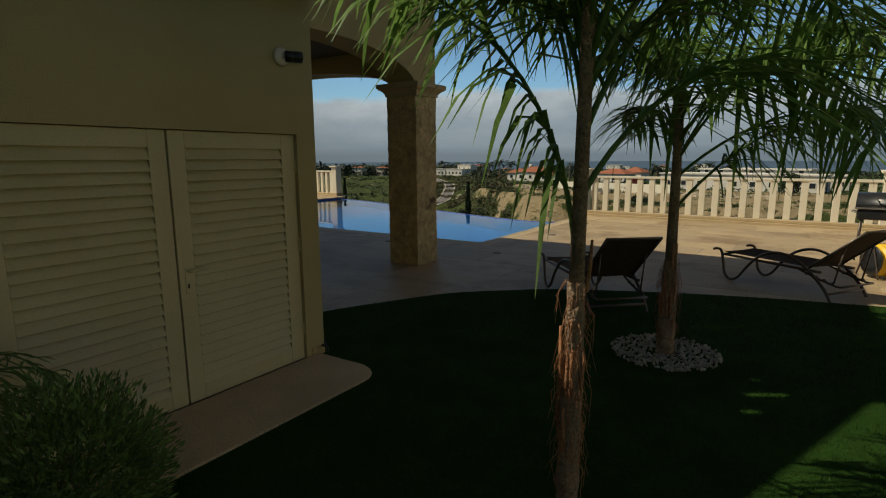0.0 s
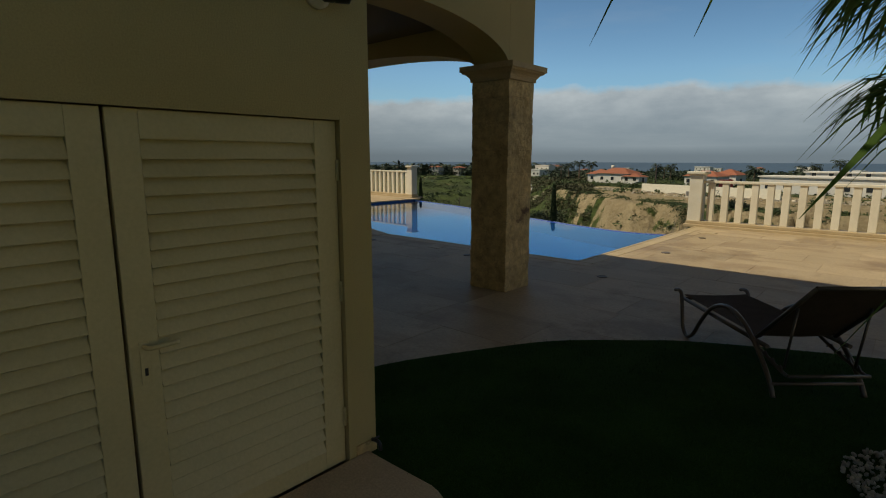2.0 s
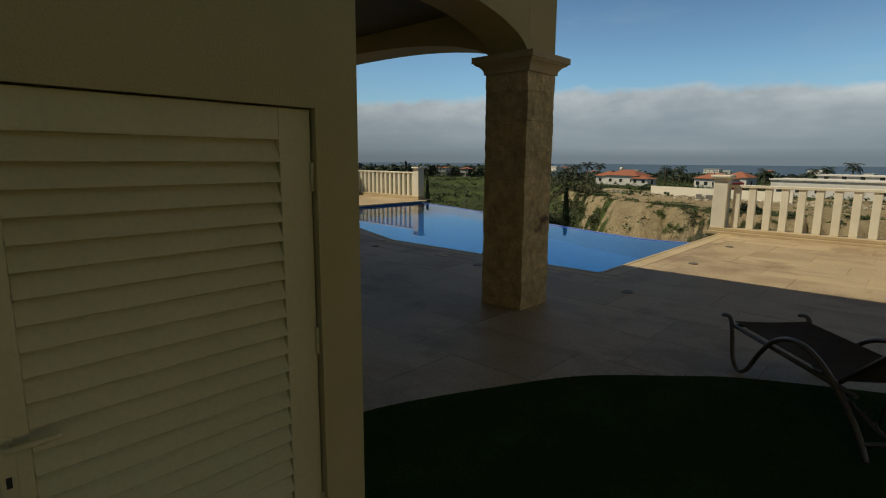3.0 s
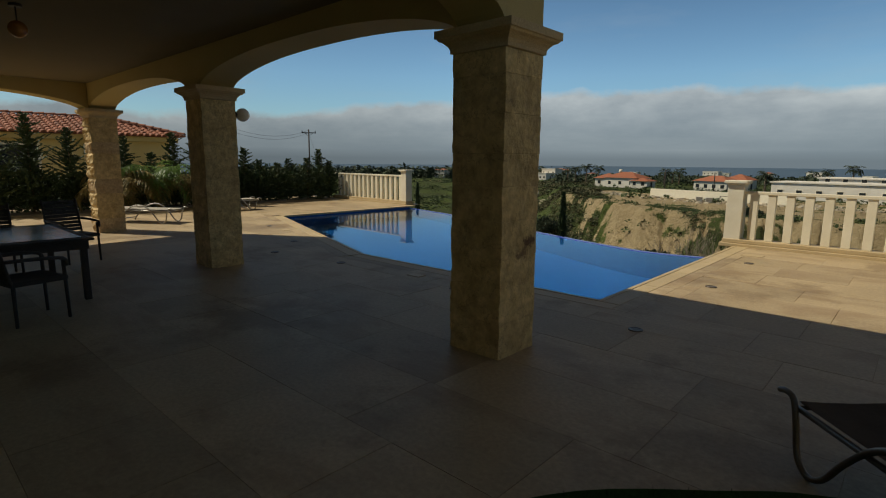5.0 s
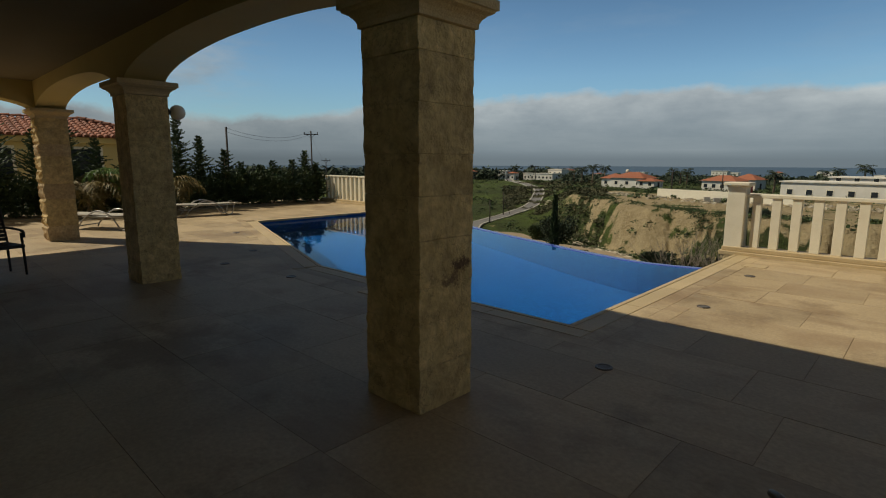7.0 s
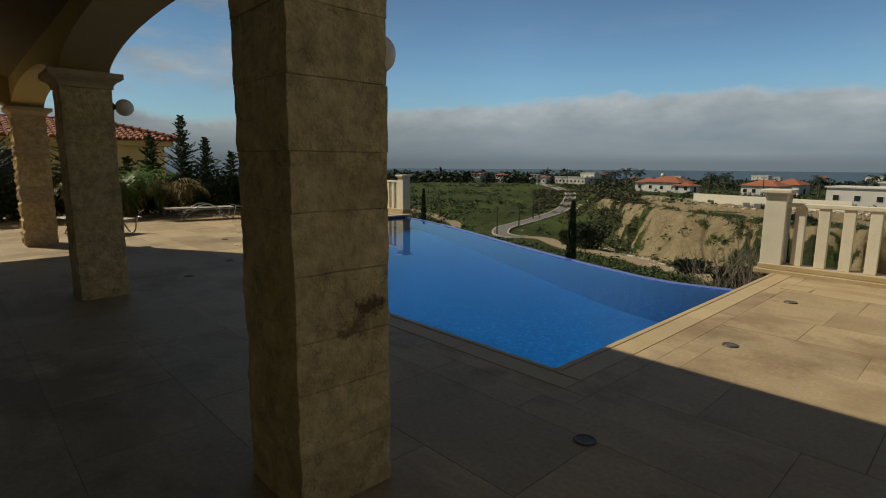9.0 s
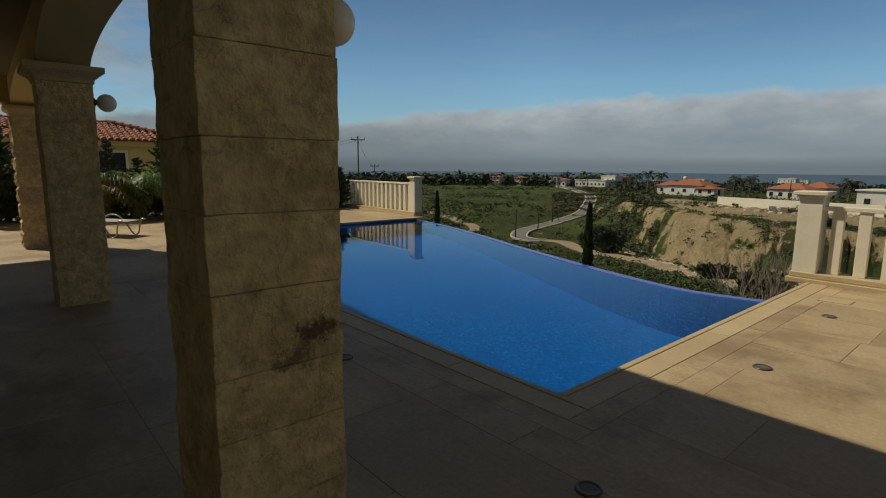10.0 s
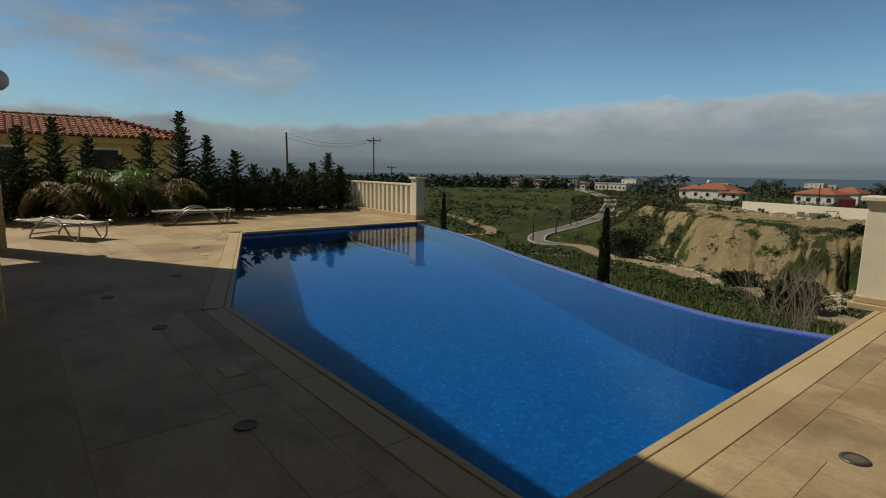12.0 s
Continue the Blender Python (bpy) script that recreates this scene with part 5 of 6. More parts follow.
for x, y, h, dry, seed in ((-20.75, 8.2, 0.55, True, 5), (-20.7, 9.35, 0.7, False, 6), (-20.8, 10.2, 0.5, True, 7)):
    rng = random.Random(seed)
    g = thing("palm_shrub", "low arching palm shrub with yellowed leaves" if dry else "low arching green palm shrub", "shrub", pose(x, y, 0), group="palm shrubs by the hedge")
    part("stem", bar([(0, 0, 0), (0.01, 0.0, h)], 0.06, 8, 0.045), "bark", g)
    bm = bmesh.new()
    for k in range(26):
        frond(bm, (0, 0, h), k * 2.39, radians(rng.uniform(25, 82)), rng.uniform(1.1, 1.7), radians(rng.uniform(120, 175)), rng, 34, 0.30, 0.010, 0.6)
    part("crown", bm, "frond_dry" if dry else "frond", g)

# ---- across the valley ----
def place(b, r, up=0.0):
    a = math.radians(b)
    x, y = EYE_PLAN.x - r * math.sin(a), EYE_PLAN.y + r * math.cos(a)
    return Vector((x, y, ground_height(x, y) + up))


def ribbon(points, half, up, thick=0.5, shift=0.0):
    """A strip laid over the ground."""
    line = curve_points([(p.x, p.y, 0) for p in points], 14)
    bm = bmesh.new()
    rows = []
    for i, p in enumerate(line):
        d = (line[min(i + 1, len(line) - 1)] - line[max(i - 1, 0)]).normalized()
        s = Vector((-d.y, d.x, 0))
        z = max(ground_height(*(p + s * o).xy) for o in (-half, 0, half)) if half > 0.5 else ground_height(p.x, p.y)
        base = max(ground_height(*(p + s * o).xy) for o in (-2.6, 0, 2.6))
        z = base if shift or half > 2 else z
        c = p + s * shift
        rows.append([bm.verts.new((c.x - s.x * half, c.y - s.y * half, z + up)), bm.verts.new((c.x + s.x * half, c.y + s.y * half, z + up)),
                     bm.verts.new((c.x + s.x * half, c.y + s.y * half, z + up - thick)), bm.verts.new((c.x - s.x * half, c.y - s.y * half, z + up - thick))])
    for a, b in zip(rows, rows[1:]):
        for k in range(4):
            bm.faces.new((a[k], b[k], b[(k + 1) % 4], a[(k + 1) % 4]))
    return bm


ROAD = [place(b, r) for b, r in ((36.8, 325), (36.4, 294), (35.4, 270), (34.5, 257), (33.8, 244), (33.2, 219), (33.25, 203), (33.5, 184), (34.1, 168), (35.5, 156), (37.1, 148), (38.6, 141), (40.0, 134.5), (40.6, 128.5), (40.4, 125), (39.0, 122), (38.0, 121))]
solid("road", ribbon(ROAD, 1.75, 0.14), "asphalt", "pale asphalt road winding up the far slope", "road")
solid("kerb", ribbon(ROAD, 0.2, 0.22, 0.6, 1.9), "kerb", "pale concrete kerb of the winding road", "kerb")
solid("kerb_outer", ribbon(ROAD, 0.2, 0.22, 0.6, -1.9), "kerb", "pale concrete kerb of the winding road", "kerb")
TRACK = [place(b, r) for b, r in ((38.3, 122), (36.0, 120), (35.2, 116), (33.5, 106), (32.2, 100), (29, 94), (23.7, 80), (18.8, 68), (13.5, 58.5), (5, 49))]
solid("track", ribbon(TRACK, 1.8, 0.12), "dirt", "sandy dirt track on the valley floor", "road")
solid("track_west", ribbon([place(b, r) for b, r in ((50.5, 168), (48.6, 158), (46.7, 147), (45.4, 138), (46.5, 133), (49, 131))], 1.5, 0.1), "dirt", "narrow pale lane on the far slope", "road")


def villa(b, r, w, d, h, yaw, label, wall="house_white", roof="hip", windows=4, rise=1.3, tower=False):
    """A far house: walls, roof and windows in frames."""
    p = place(b, r, -0.6)
    v = thing("house", label, "house", pose(p.x, p.y, p.z, 0, 0, yaw), group="houses across the valley")
    H = h + 0.6
    part("wall", cube((-w / 2, -d / 2, 0), (w / 2, d / 2, H), 0.03), wall, v)
    if roof == "hip":
        o, k = 0.5, min(w, d) / 2
        bm = bmesh.new()
        c = [bm.verts.new(q) for q in ((-w / 2 - o, -d / 2 - o, H), (w / 2 + o, -d / 2 - o, H), (w / 2 + o, d / 2 + o, H), (-w / 2 - o, d / 2 + o, H))]
        if w >= d:
            t = [bm.verts.new((-w / 2 + k, 0, H + rise)), bm.verts.new((w / 2 - k + 0.01, 0, H + rise))]
            fs = ((c[0], c[1], t[1], t[0]), (c[1], c[2], t[1]), (c[2], c[3], t[0], t[1]), (c[3], c[0], t[0]))
        else:
            t = [bm.verts.new((0, -d / 2 + k, H + rise)), bm.verts.new((0, d / 2 - k + 0.01, H + rise))]
            fs = ((c[0], c[1], t[0]), (c[1], c[2], t[1], t[0]), (c[2], c[3], t[1]), (c[3], c[0], t[0], t[1]))
        for f in fs:
            bm.faces.new(f)
        bm.faces.new(c[::-1])
        part("roof", bm, "tile", v, "terracotta hipped roof")
    else:
        part("roof", boxes(((-w / 2 - 0.3, -d / 2 - 0.3, H), (w / 2 + 0.3, d / 2 + 0.3, H + 0.3))), wall, v)
    for i in range(windows):
        x = -w / 2 + w * (i + 0.5) / windows
        win = part("window", cube((x - 0.65, -d / 2 - 0.05, 0.6 + 0.9), (x + 0.65, -d / 2 + 0.05, 0.6 + 2.2)), "white", v)
        part("pane", cube((x - 0.55, -d / 2 - 0.07, 0.6 + 1.0), (x + 0.55, -d / 2 - 0.02, 0.6 + 2.1)), "glass_dark", win)
        if h > 4.5:
            win = part("window", cube((x - 0.55, -d / 2 - 0.05, 0.6 + 3.6), (x + 0.55, -d / 2 + 0.05, 0.6 + 4.8)), "white", v)
            part("pane", cube((x - 0.45, -d / 2 - 0.07, 0.6 + 3.7), (x + 0.45, -d / 2 - 0.02, 0.6 + 4.7)), "glass_dark", win)
    part("door", cube((w / 2 - 0.05, -0.5, 0.6), (w / 2 + 0.05, 0.5, 2.7)), "wood_dark", v)
    if tower:
        tank = part("water_tank", lathe(((0.6, 0), (0.6, 1.1), (0.1, 1.2)), 16, pose(-w / 5, 0, H + rise * 0.8)), "white", v)
    return v


villa(23.6, 186, 12, 8, 3.2, -8, "cream bungalow with an orange tiled roof", windows=3, rise=1.9, tower=True)
villa(25.4, 190, 7, 6, 2.9, -6, "small cream bungalow with an orange tiled roof", windows=2, rise=1.6)
villa(22.0, 180, 6, 5, 2.4, -10, "low cream annexe with a tiled roof", windows=2, rise=1.0)
villa(15.2, 172, 10, 7, 3.0, -14, "pale bungalow with an orange tiled roof", windows=4, rise=1.6)
villa(13.2, 182, 7, 6, 3.2, -14, "pale house with an orange tiled roof", windows=2, rise=1.7)
villa(32.9, 301, 20, 8, 3.6, -4, "long white flat-roofed house", roof="flat", windows=8)
villa(31.2, 304, 9, 7, 6.0, -2, "white two-storey house beside the road", roof="flat", windows=3)
villa(43.0, 303, 6.5, 6, 4.7, 8, "white two-storey house on the skyline", roof="hip", windows=3, rise=0.9)
villa(40.5, 305, 5.5, 5, 4.7, 6, "white two-storey house on the skyline", roof="hip", windows=3, rise=0.9)
villa(36.9, 304, 5.5, 5, 4.8, 4, "white two-storey house on the skyline", roof="flat", windows=2)
villa(36.0, 302, 5, 5, 3.8, 4, "white house on the skyline", roof="hip", windows=2, rise=0.9)
villa(3.2, 137, 34, 9, 3.6, -10, "long white flat-roofed villa", roof="flat", windows=9)
villa(2.0, 147, 24, 8, 4.6, -10, "white flat-roofed villa with an upper floor", roof="flat", windows=7)
villa(-2.2, 150, 16, 8, 3.2, 0, "low white villa among trees", roof="flat", windows=5)
villa(47.6, 420, 22, 10, 5.0, 10, "row of orange-roofed houses on the skyline", roof="hip", windows=5, rise=2.5)
villa(46.0, 470, 40, 10, 7.5, 8, "long pale apartment block on the skyline", roof="flat", windows=12)
rngf = random.Random(404)
for i in range(34):
    b, r = rngf.uniform(2, 58), rngf.uniform(480, 1150)
    villa(b, r, rngf.uniform(9, 18), rngf.uniform(7, 10), rngf.choice((3.4, 6.0, 6.2)), rngf.uniform(-40, 12), "small pale house in the coastal plain", roof=rngf.choice(("flat", "flat", "hip")), windows=rngf.choice((3, 4)), rise=1.5)

# boundary wall of the graded plot, with rubble before it
W0, W1 = place(21.2, 128), place(8.5, 113)
d = W1 - W0
wall_far = tagged(part("wall_plot", cube((0, -0.15, -0.8), (Vector((d.x, d.y, 0)).length, 0.15, 1.95), 0.02), "white"), "long pale boundary wall of the graded plot", "wall", kind="structure")
wall_far.matrix_basis = pose(W0.x, W0.y, min(W0.z, W1.z), 0, 0, math.degrees(math.atan2(d.y, d.x)))
for b, r in ((16.6, 116), (15.7, 114)):
    p = place(b, r)
    pal = thing("block_pallet", "stack of grey building blocks on the plot", "block stack", pose(p.x, p.y, p.z - 0.05, 0, 0, 20))
    for i in range(3):
        part("block_layer", cube((-0.6, -0.5, 0.1 + 0.32 * i), (0.6, 0.5, 0.4 + 0.32 * i), 0.02), "kerb", pal)
    part("pallet", cube((-0.65, -0.55, 0.0), (0.65, 0.55, 0.1), 0.01), "twig", pal)
p = place(14.3, 112)
trestle = thing("trestle", "dark metal trestle standing on the plot", "trestle", pose(p.x, p.y, p.z, 0, 0, 15))
for s in (-1, 1):
    part("leg", bar([(0.8 * s - 0.4, 0, 0), (0.8 * s, 0, 1.5)], 0.05, 6), "wood_dark", trestle)
    part("leg", bar([(0.8 * s + 0.4, 0, 0), (0.8 * s, 0, 1.5)], 0.05, 6), "wood_dark", trestle)
part("beam", bar([(-0.9, 0, 1.5), (0.9, 0, 1.5)], 0.05, 6), "wood_dark", trestle)
p = place(13.4, 150)
shed = thing("container", "dark red metal container beside the houses", "container", pose(p.x, p.y, p.z - 0.1, 0, 0, 14))
bm = cube((-1.6, -1.2, 0), (1.6, 1.2, 2.6), 0.03)
for i in range(14):
    box(bm, (-1.55 + 0.23 * i, -1.24, 0.1), (-1.45 + 0.23 * i, -1.2, 2.5))
M["red"] = material("red_paint", (0.20, 0.03, 0.025), (0.26, 0.04, 0.03), 1.0, 0.6, 0.1, 20)
part("body", bm, "red", shed)


# ---- poles ----
def pole(b, r, top, arms=True, label="dark wooden utility pole with a crossarm", stay=False):
    p = place(b, r, -0.5)
    h = top - p.z
    o = thing("utility_pole", label, "utility pole", pose(p.x, p.y, p.z, 0, 0, b), group="utility poles")
    part("post", bar([(0, 0, 0), (0, 0, h)], 0.15, 8, 0.11), "wood_dark", o)
    if arms:
        arm = part("crossarm", cube((-1.2, -0.06, h - 0.65), (1.2, 0.06, h - 0.5), 0.01), "wood_dark", o)
        for x in (-1.1, 0.0, 1.1):
            part("insulator", lathe(((0.05, h - 0.5), (0.07, h - 0.4), (0.05, h - 0.2)), 8, pose(x, 0, 0)), "wood_dark", arm)
        part("brace", bar([(-0.7, 0, h - 0.58), (0, 0, h - 1.2), (0.7, 0, h - 0.58)], 0.03, 5), "wood_dark", o)
    if stay:
        part("stay", bar([(0, 0, h * 0.8), (2.2, 0.0, 0.3)], 0.09, 6), "wood_dark", o)
    return Vector((p.x, p.y, top))


eye_z = 1.543
tops = [pole(58.3, 92, eye_z + 0.0575 * 92), pole(67.2, 66, eye_z + 0.062 * 66, False, "dark wooden utility pole behind the hedge"), pole(56.4, 150, eye_z + 0.0067 * 150)]
for b, r, s, st in ((41.0, 124, -0.0755, False), (38.6, 136, -0.0711, False), (37.1, 150, -0.0557, True), (34.0, 205, -0.036, False), (33.6, 292, -0.005, False), (34.1, 330, -0.003, False), (19.9, 140, -0.011, False), (15.4, 150, -0.015, False)):
    pole(b, r, eye_z + s * r, r > 250, "dark wooden utility pole beside the road" if r < 250 else "dark wooden utility pole on the skyline", st)
for k, (a, b, dz) in enumerate(((0, 1, -0.1), (0, 1, -0.55), (0, 2, -0.55))):
    w = thing("power_line", "thin dark overhead power line", "cable")
    n = 16
    pts = [tops[a].lerp(tops[b], i / n) + Vector((0, 0, dz - 2.2 * (i / n) * (1 - i / n) * 2)) for i in range(n + 1)]
    part("wire", bar(pts, 0.016, 4), "black", w)


# ---- trees and scrub ----
def clump(verts, faces, c, size, rng, leaves, flat=0.75, leaf=0.30):
    """A knot of angular leaf shapes in a dome."""
    for i in range(leaves):
        th, u = rng.uniform(0, 6.283), rng.uniform(0.05, 1)
        rr = math.sqrt(max(0.0, 1 - u * u)) * size * rng.uniform(0.7, 1.1)
        q = (c.x + rr * math.cos(th), c.y + rr * math.sin(th), c.z + u * size * flat * rng.uniform(0.7, 1.15))
        s = size * leaf * rng.uniform(0.6, 1.3)
        k = len(verts)
        ax, ay, az = rng.uniform(-1, 1), rng.uniform(-1, 1), rng.uniform(-0.6, 1)
        bx, by, bz = rng.uniform(-1, 1), rng.uniform(-1, 1), rng.uniform(-0.8, 0.8)
        verts += [(q[0] + ax * s, q[1] + ay * s, q[2] + az * s * 0.7), (q[0] + bx * s, q[1] + by * s, q[2] + bz * s), (q[0] - ax * s * 0.8, q[1] - ay * s * 0.7, q[2] - az * s * 0.5), (q[0] - bx * s * 0.7, q[1] - by * s * 0.8, q[2] - bz * s * 0.6)]
        faces.append((k, k + 1, k + 2, k + 3))


def stuff(name, verts, faces, mat, label, category):
    me = bpy.data.meshes.new(name)
    me.from_pydata(verts, [], faces)
    me.materials.append(M[mat])
    return tagged(new(name, me), label, category, kind="stuff")


rng = random.Random(90)
V, F = [], []
TRACK_LINE = curve_points([(p.x, p.y, 0) for p in TRACK], 8)
for i in range(21000):
    b = rng.uniform(-12, 62)
    r = 14 + 330 * rng.random() ** 1.3
    p = place(b, r)
    if -24 < p.x < 9 and p.y < 17.5:
        continue
    n = noise.fractal(Vector((p.x * 0.035, p.y * 0.035, 3.0)), 1.0, 2.0, 4)
    if bareness(p.x, p.y) > 0.45 and rng.random() > 0.10:
        continue
    if n < -0.02 + (0.12 if r > 170 else 0) and rng.random() > 0.10:
        continue
    if any((p.xy - q.xy).length < 7 for q in ROAD):
        continue
    if r < 130 and any((p.xy - q.xy).length < 3.0 + 0.03 * abs(r - 60) for q in TRACK_LINE):
        continue
    size = rng.uniform(0.35, 1.1) * (0.75 if r < 60 else 1.0 + r / 420)
    (clump(V, F, p - Vector((0, 0, 0.15)), size, rng, 75 if r < 75 else 45 if r < 120 else 20, 0.75, 0.16 if r < 75 else 0.21 if r < 120 else 0.30))
for i in range(2600):
    b = rng.uniform(6, 29)
    top = along(CLIFF_TOP, b)
    r = top + rng.uniform(-13, 5)
    p = place(b, r)
    n = noise.fractal(Vector((p.x * 0.10, p.y * 0.10, 11.0)), 1.0, 2.0, 3)
    if n < (0.45 if r < top - 3 else 0.06):
        continue
    clump(V, F, p - Vector((0, 0, 0.12)), rng.uniform(0.3, 0.8), rng, 40, 0.7, 0.2)
stuff("scrub", V, F, "scrub", "dark green scrub on the hillsides", "scrub")
V, F = [], []
for i in range(7000):
    b, r = rng.uniform(26.5, 37), rng.uniform(104, 270)
    p = place(b, r)
    if bareness(p.x, p.y) > 0.3 or any((p.xy - q.xy).length < 6 for q in ROAD) or r < along(CLIFF_TOP, b) - 16:
        continue
    if noise.noise(Vector((p.x * 0.03, p.y * 0.03, 8.0))) < -0.12:
        continue
    clump(V, F, p - Vector((0, 0, 0.1)), rng.uniform(0.5, 1.3), rng, 20)
M["heath"] = material("brown_heath", (0.055, 0.058, 0.022), (0.085, 0.078, 0.034), 0.15, 0.9, 0.2, 5, spread=0.2, islands=0.4)
stuff("heath", V, F, "heath", "brownish heath on the far slope", "scrub")
V, F = [], []
for i in range(9000):
    b = rng.uniform(-10, 60)
    r = 13 + 95 * rng.random()
    p = place(b, r)
    if -24 < p.x < 9 and p.y < 17.5 or bareness(p.x, p.y) > 0.5 or any((p.xy - q.xy).length < 2.2 for q in TRACK_LINE):
        continue
    for j in range(7):
        q = p + Vector((rng.uniform(-0.5, 0.5), rng.uniform(-0.5, 0.5), 0))
        k = len(V)
        h, a = rng.uniform(0.2, 0.6), rng.uniform(0, 6.28)
        V += [(q.x - 0.06 * math.cos(a), q.y - 0.06 * math.sin(a), q.z - 0.1), (q.x + 0.06 * math.cos(a), q.y + 0.06 * math.sin(a), q.z - 0.1), (q.x + rng.uniform(-0.2, 0.2), q.y + rng.uniform(-0.2, 0.2), q.z + h)]
        F.append((k, k + 1, k + 2))
M["wild"] = material("wild_grass", (0.085, 0.12, 0.028), (0.12, 0.14, 0.04), 0.3, 0.8, 0.0, 8, islands=0.35)
stuff("wild_grass", V, F, "wild", "tufts of wild green grass on the slope", "grass")
V, F = [], []
for i in range(1900):
    b = rng.uniform(0, 33)
    top = along(CLIFF_TOP, b)
    r = top - 19 + rng.gauss(0, 3) if rng.random() < 0.75 else top + rng.uniform(22, 34)
    p = place(b, r)
    s = rng.uniform(0.08, 0.40)
    k = len(V)
    c = [Vector((x, y, z)) * s * rng.uniform(0.6, 1.2) for x in (-1, 1) for y in (-1, 1) for z in (-0.5, 0.8)]
    V += [tuple(p + q) for q in c]
    F += [tuple(k + j for j in f) for f in ((0, 1, 3, 2), (4, 6, 7, 5), (0, 4, 5, 1), (2, 3, 7, 6), (0, 2, 6, 4), (1, 5, 7, 3))]
stuff("rubble", V, F, "rock", "pale rocks and rubble at the foot of the bank", "rocks")
# a dark belt of trees on the skyline
V, F = [], []
for i in range(2700):
    b = rng.uniform(-14, 100)
    r = rng.uniform(330, 560) if b > 31 else rng.uniform(205, 480)
    p = place(b, r)
    n = noise.noise(Vector((b * 0.35, r * 0.01, 0)))
    if n < -0.1 and rng.random() < 0.5:
        continue
    s = rng.uniform(1.2, 2.5)
    clump(V, F, p + Vector((0, 0, s * rng.uniform(0.2, 0.7))), s, rng, 26, 1.0)
for i in range(1600):
    b, r = rng.uniform(-14, 90), rng.uniform(560, 1500)
    s = rng.uniform(1.5, 3.2)
    clump(V, F, place(b, r), s, rng, 8, 0.6)
for i in range(3400):
    b, r = rng.uniform(3, 66), rng.uniform(300, 420)
    if b < 30.5:
        r = rng.uniform(225, 330)
    p = place(b, r)
    if any((p.xy - q.xy).length < 8 for q in ROAD):
        continue
    s = rng.uniform(0.9, 2.6) * (2.0 if b > 30.5 else 0.9)
    clump(V, F, p + Vector((0, 0, s * rng.uniform(0.0, 0.6))), s, rng, 24, 1.0)
stuff("far_trees", V, F, "scrub_far", "belt of dark trees towards the coast", "trees")


def far_palm(b, r, h, seed):
    rng = random.Random(seed)
    p = place(b, r, -0.3)
    t = thing("palm_tree", "tall date palm on the far plateau", "palm tree", pose(p.x, p.y, p.z), group="date palms on the plateau")
    part("trunk", bar([(0, 0, 0), (0.1, 0, h * 0.5), (0.05, 0.1, h)], 0.28, 8, 0.2), "bark", t)
    bm = bmesh.new()
    for k in range(22):
        a, e = k * 2.4, rng.uniform(-0.3, 1.2)
        frond(bm, (0.05, 0.1, h), a, e, rng.uniform(2.2, 3.0), rng.uniform(1.2, 2.0), rng, 12, 0.7, 0.07, 0.4)
    part("crown", bm, "scrub_far", t)


for k, (b, r, h) in enumerate(((27.7, 200, 6.5), (28.8, 210, 5.6), (26.5, 205, 6.0), (29.6, 215, 5.2), (20.0, 205, 5.2), (19.2, 215, 4.8), (18.6, 210, 5.2), (11.1, 160, 5.0), (4.6, 190, 7.0), (6.5, 230, 5.5), (7.6, 240, 5.0), (35.9, 340, 8))):
    far_palm(b, r, h, 300 + k)


def leafy_tree(b, r, h, w, mat, label, leaves=500, base=0.0):
    p = place(b, r, -0.2)
    rng = random.Random(int(b * 100))
    t = thing("tree" if h > 3 else "bush", label, "tree" if h > 3 else "bush", pose(p.x, p.y, p.z))
    trunk = part("trunk", bar([(0, 0, 0), (0.1, 0.05, h * 0.4), (0.0, 0.1, h * 0.75)], 0.05 * h, 8, 0.02 * h), "bark", t)
    bm = bmesh.new()
    for k in range(9):
        c = Vector((rng.uniform(-0.3, 0.3) * w, rng.uniform(-0.3, 0.3) * w, h * rng.uniform(0.4, 0.72)))
        leaf_cloud(bm, c, (w * 0.3, w * 0.3, h * 0.27), leaves // 4, rng, 0.3, 0.45, 0.35)
    leaf_cloud(bm, (0, 0, h * 0.35), (w * 0.45, w * 0.45, h * 0.33), leaves, rng, 0.3, 0.5, 0.35)
    part("crown", bm, mat, t)


leafy_tree(31.2, 102, 5.9, 6.0, "scrub_far", "dark rounded carob tree in the valley", 1500)
leafy_tree(20.7, 74, 2.6, 4.2, "scrub_far", "dark rounded bush at the foot of the bank", 1100)
leafy_tree(16.4, 60, 3.0, 5.0, "heath", "rounded brown bush on the valley floor", 2200)
leafy_tree(33.2, 110, 3.6, 4.0, "scrub", "green tree in the valley", 900)
leafy_tree(-1.2, 120, 5.0, 4.5, "scrub_far", "dark tree beyond the white villa", 900)
leafy_tree(12.0, 88, 1.4, 3.0, "scrub_far", "low dark bush on the bank", 500)


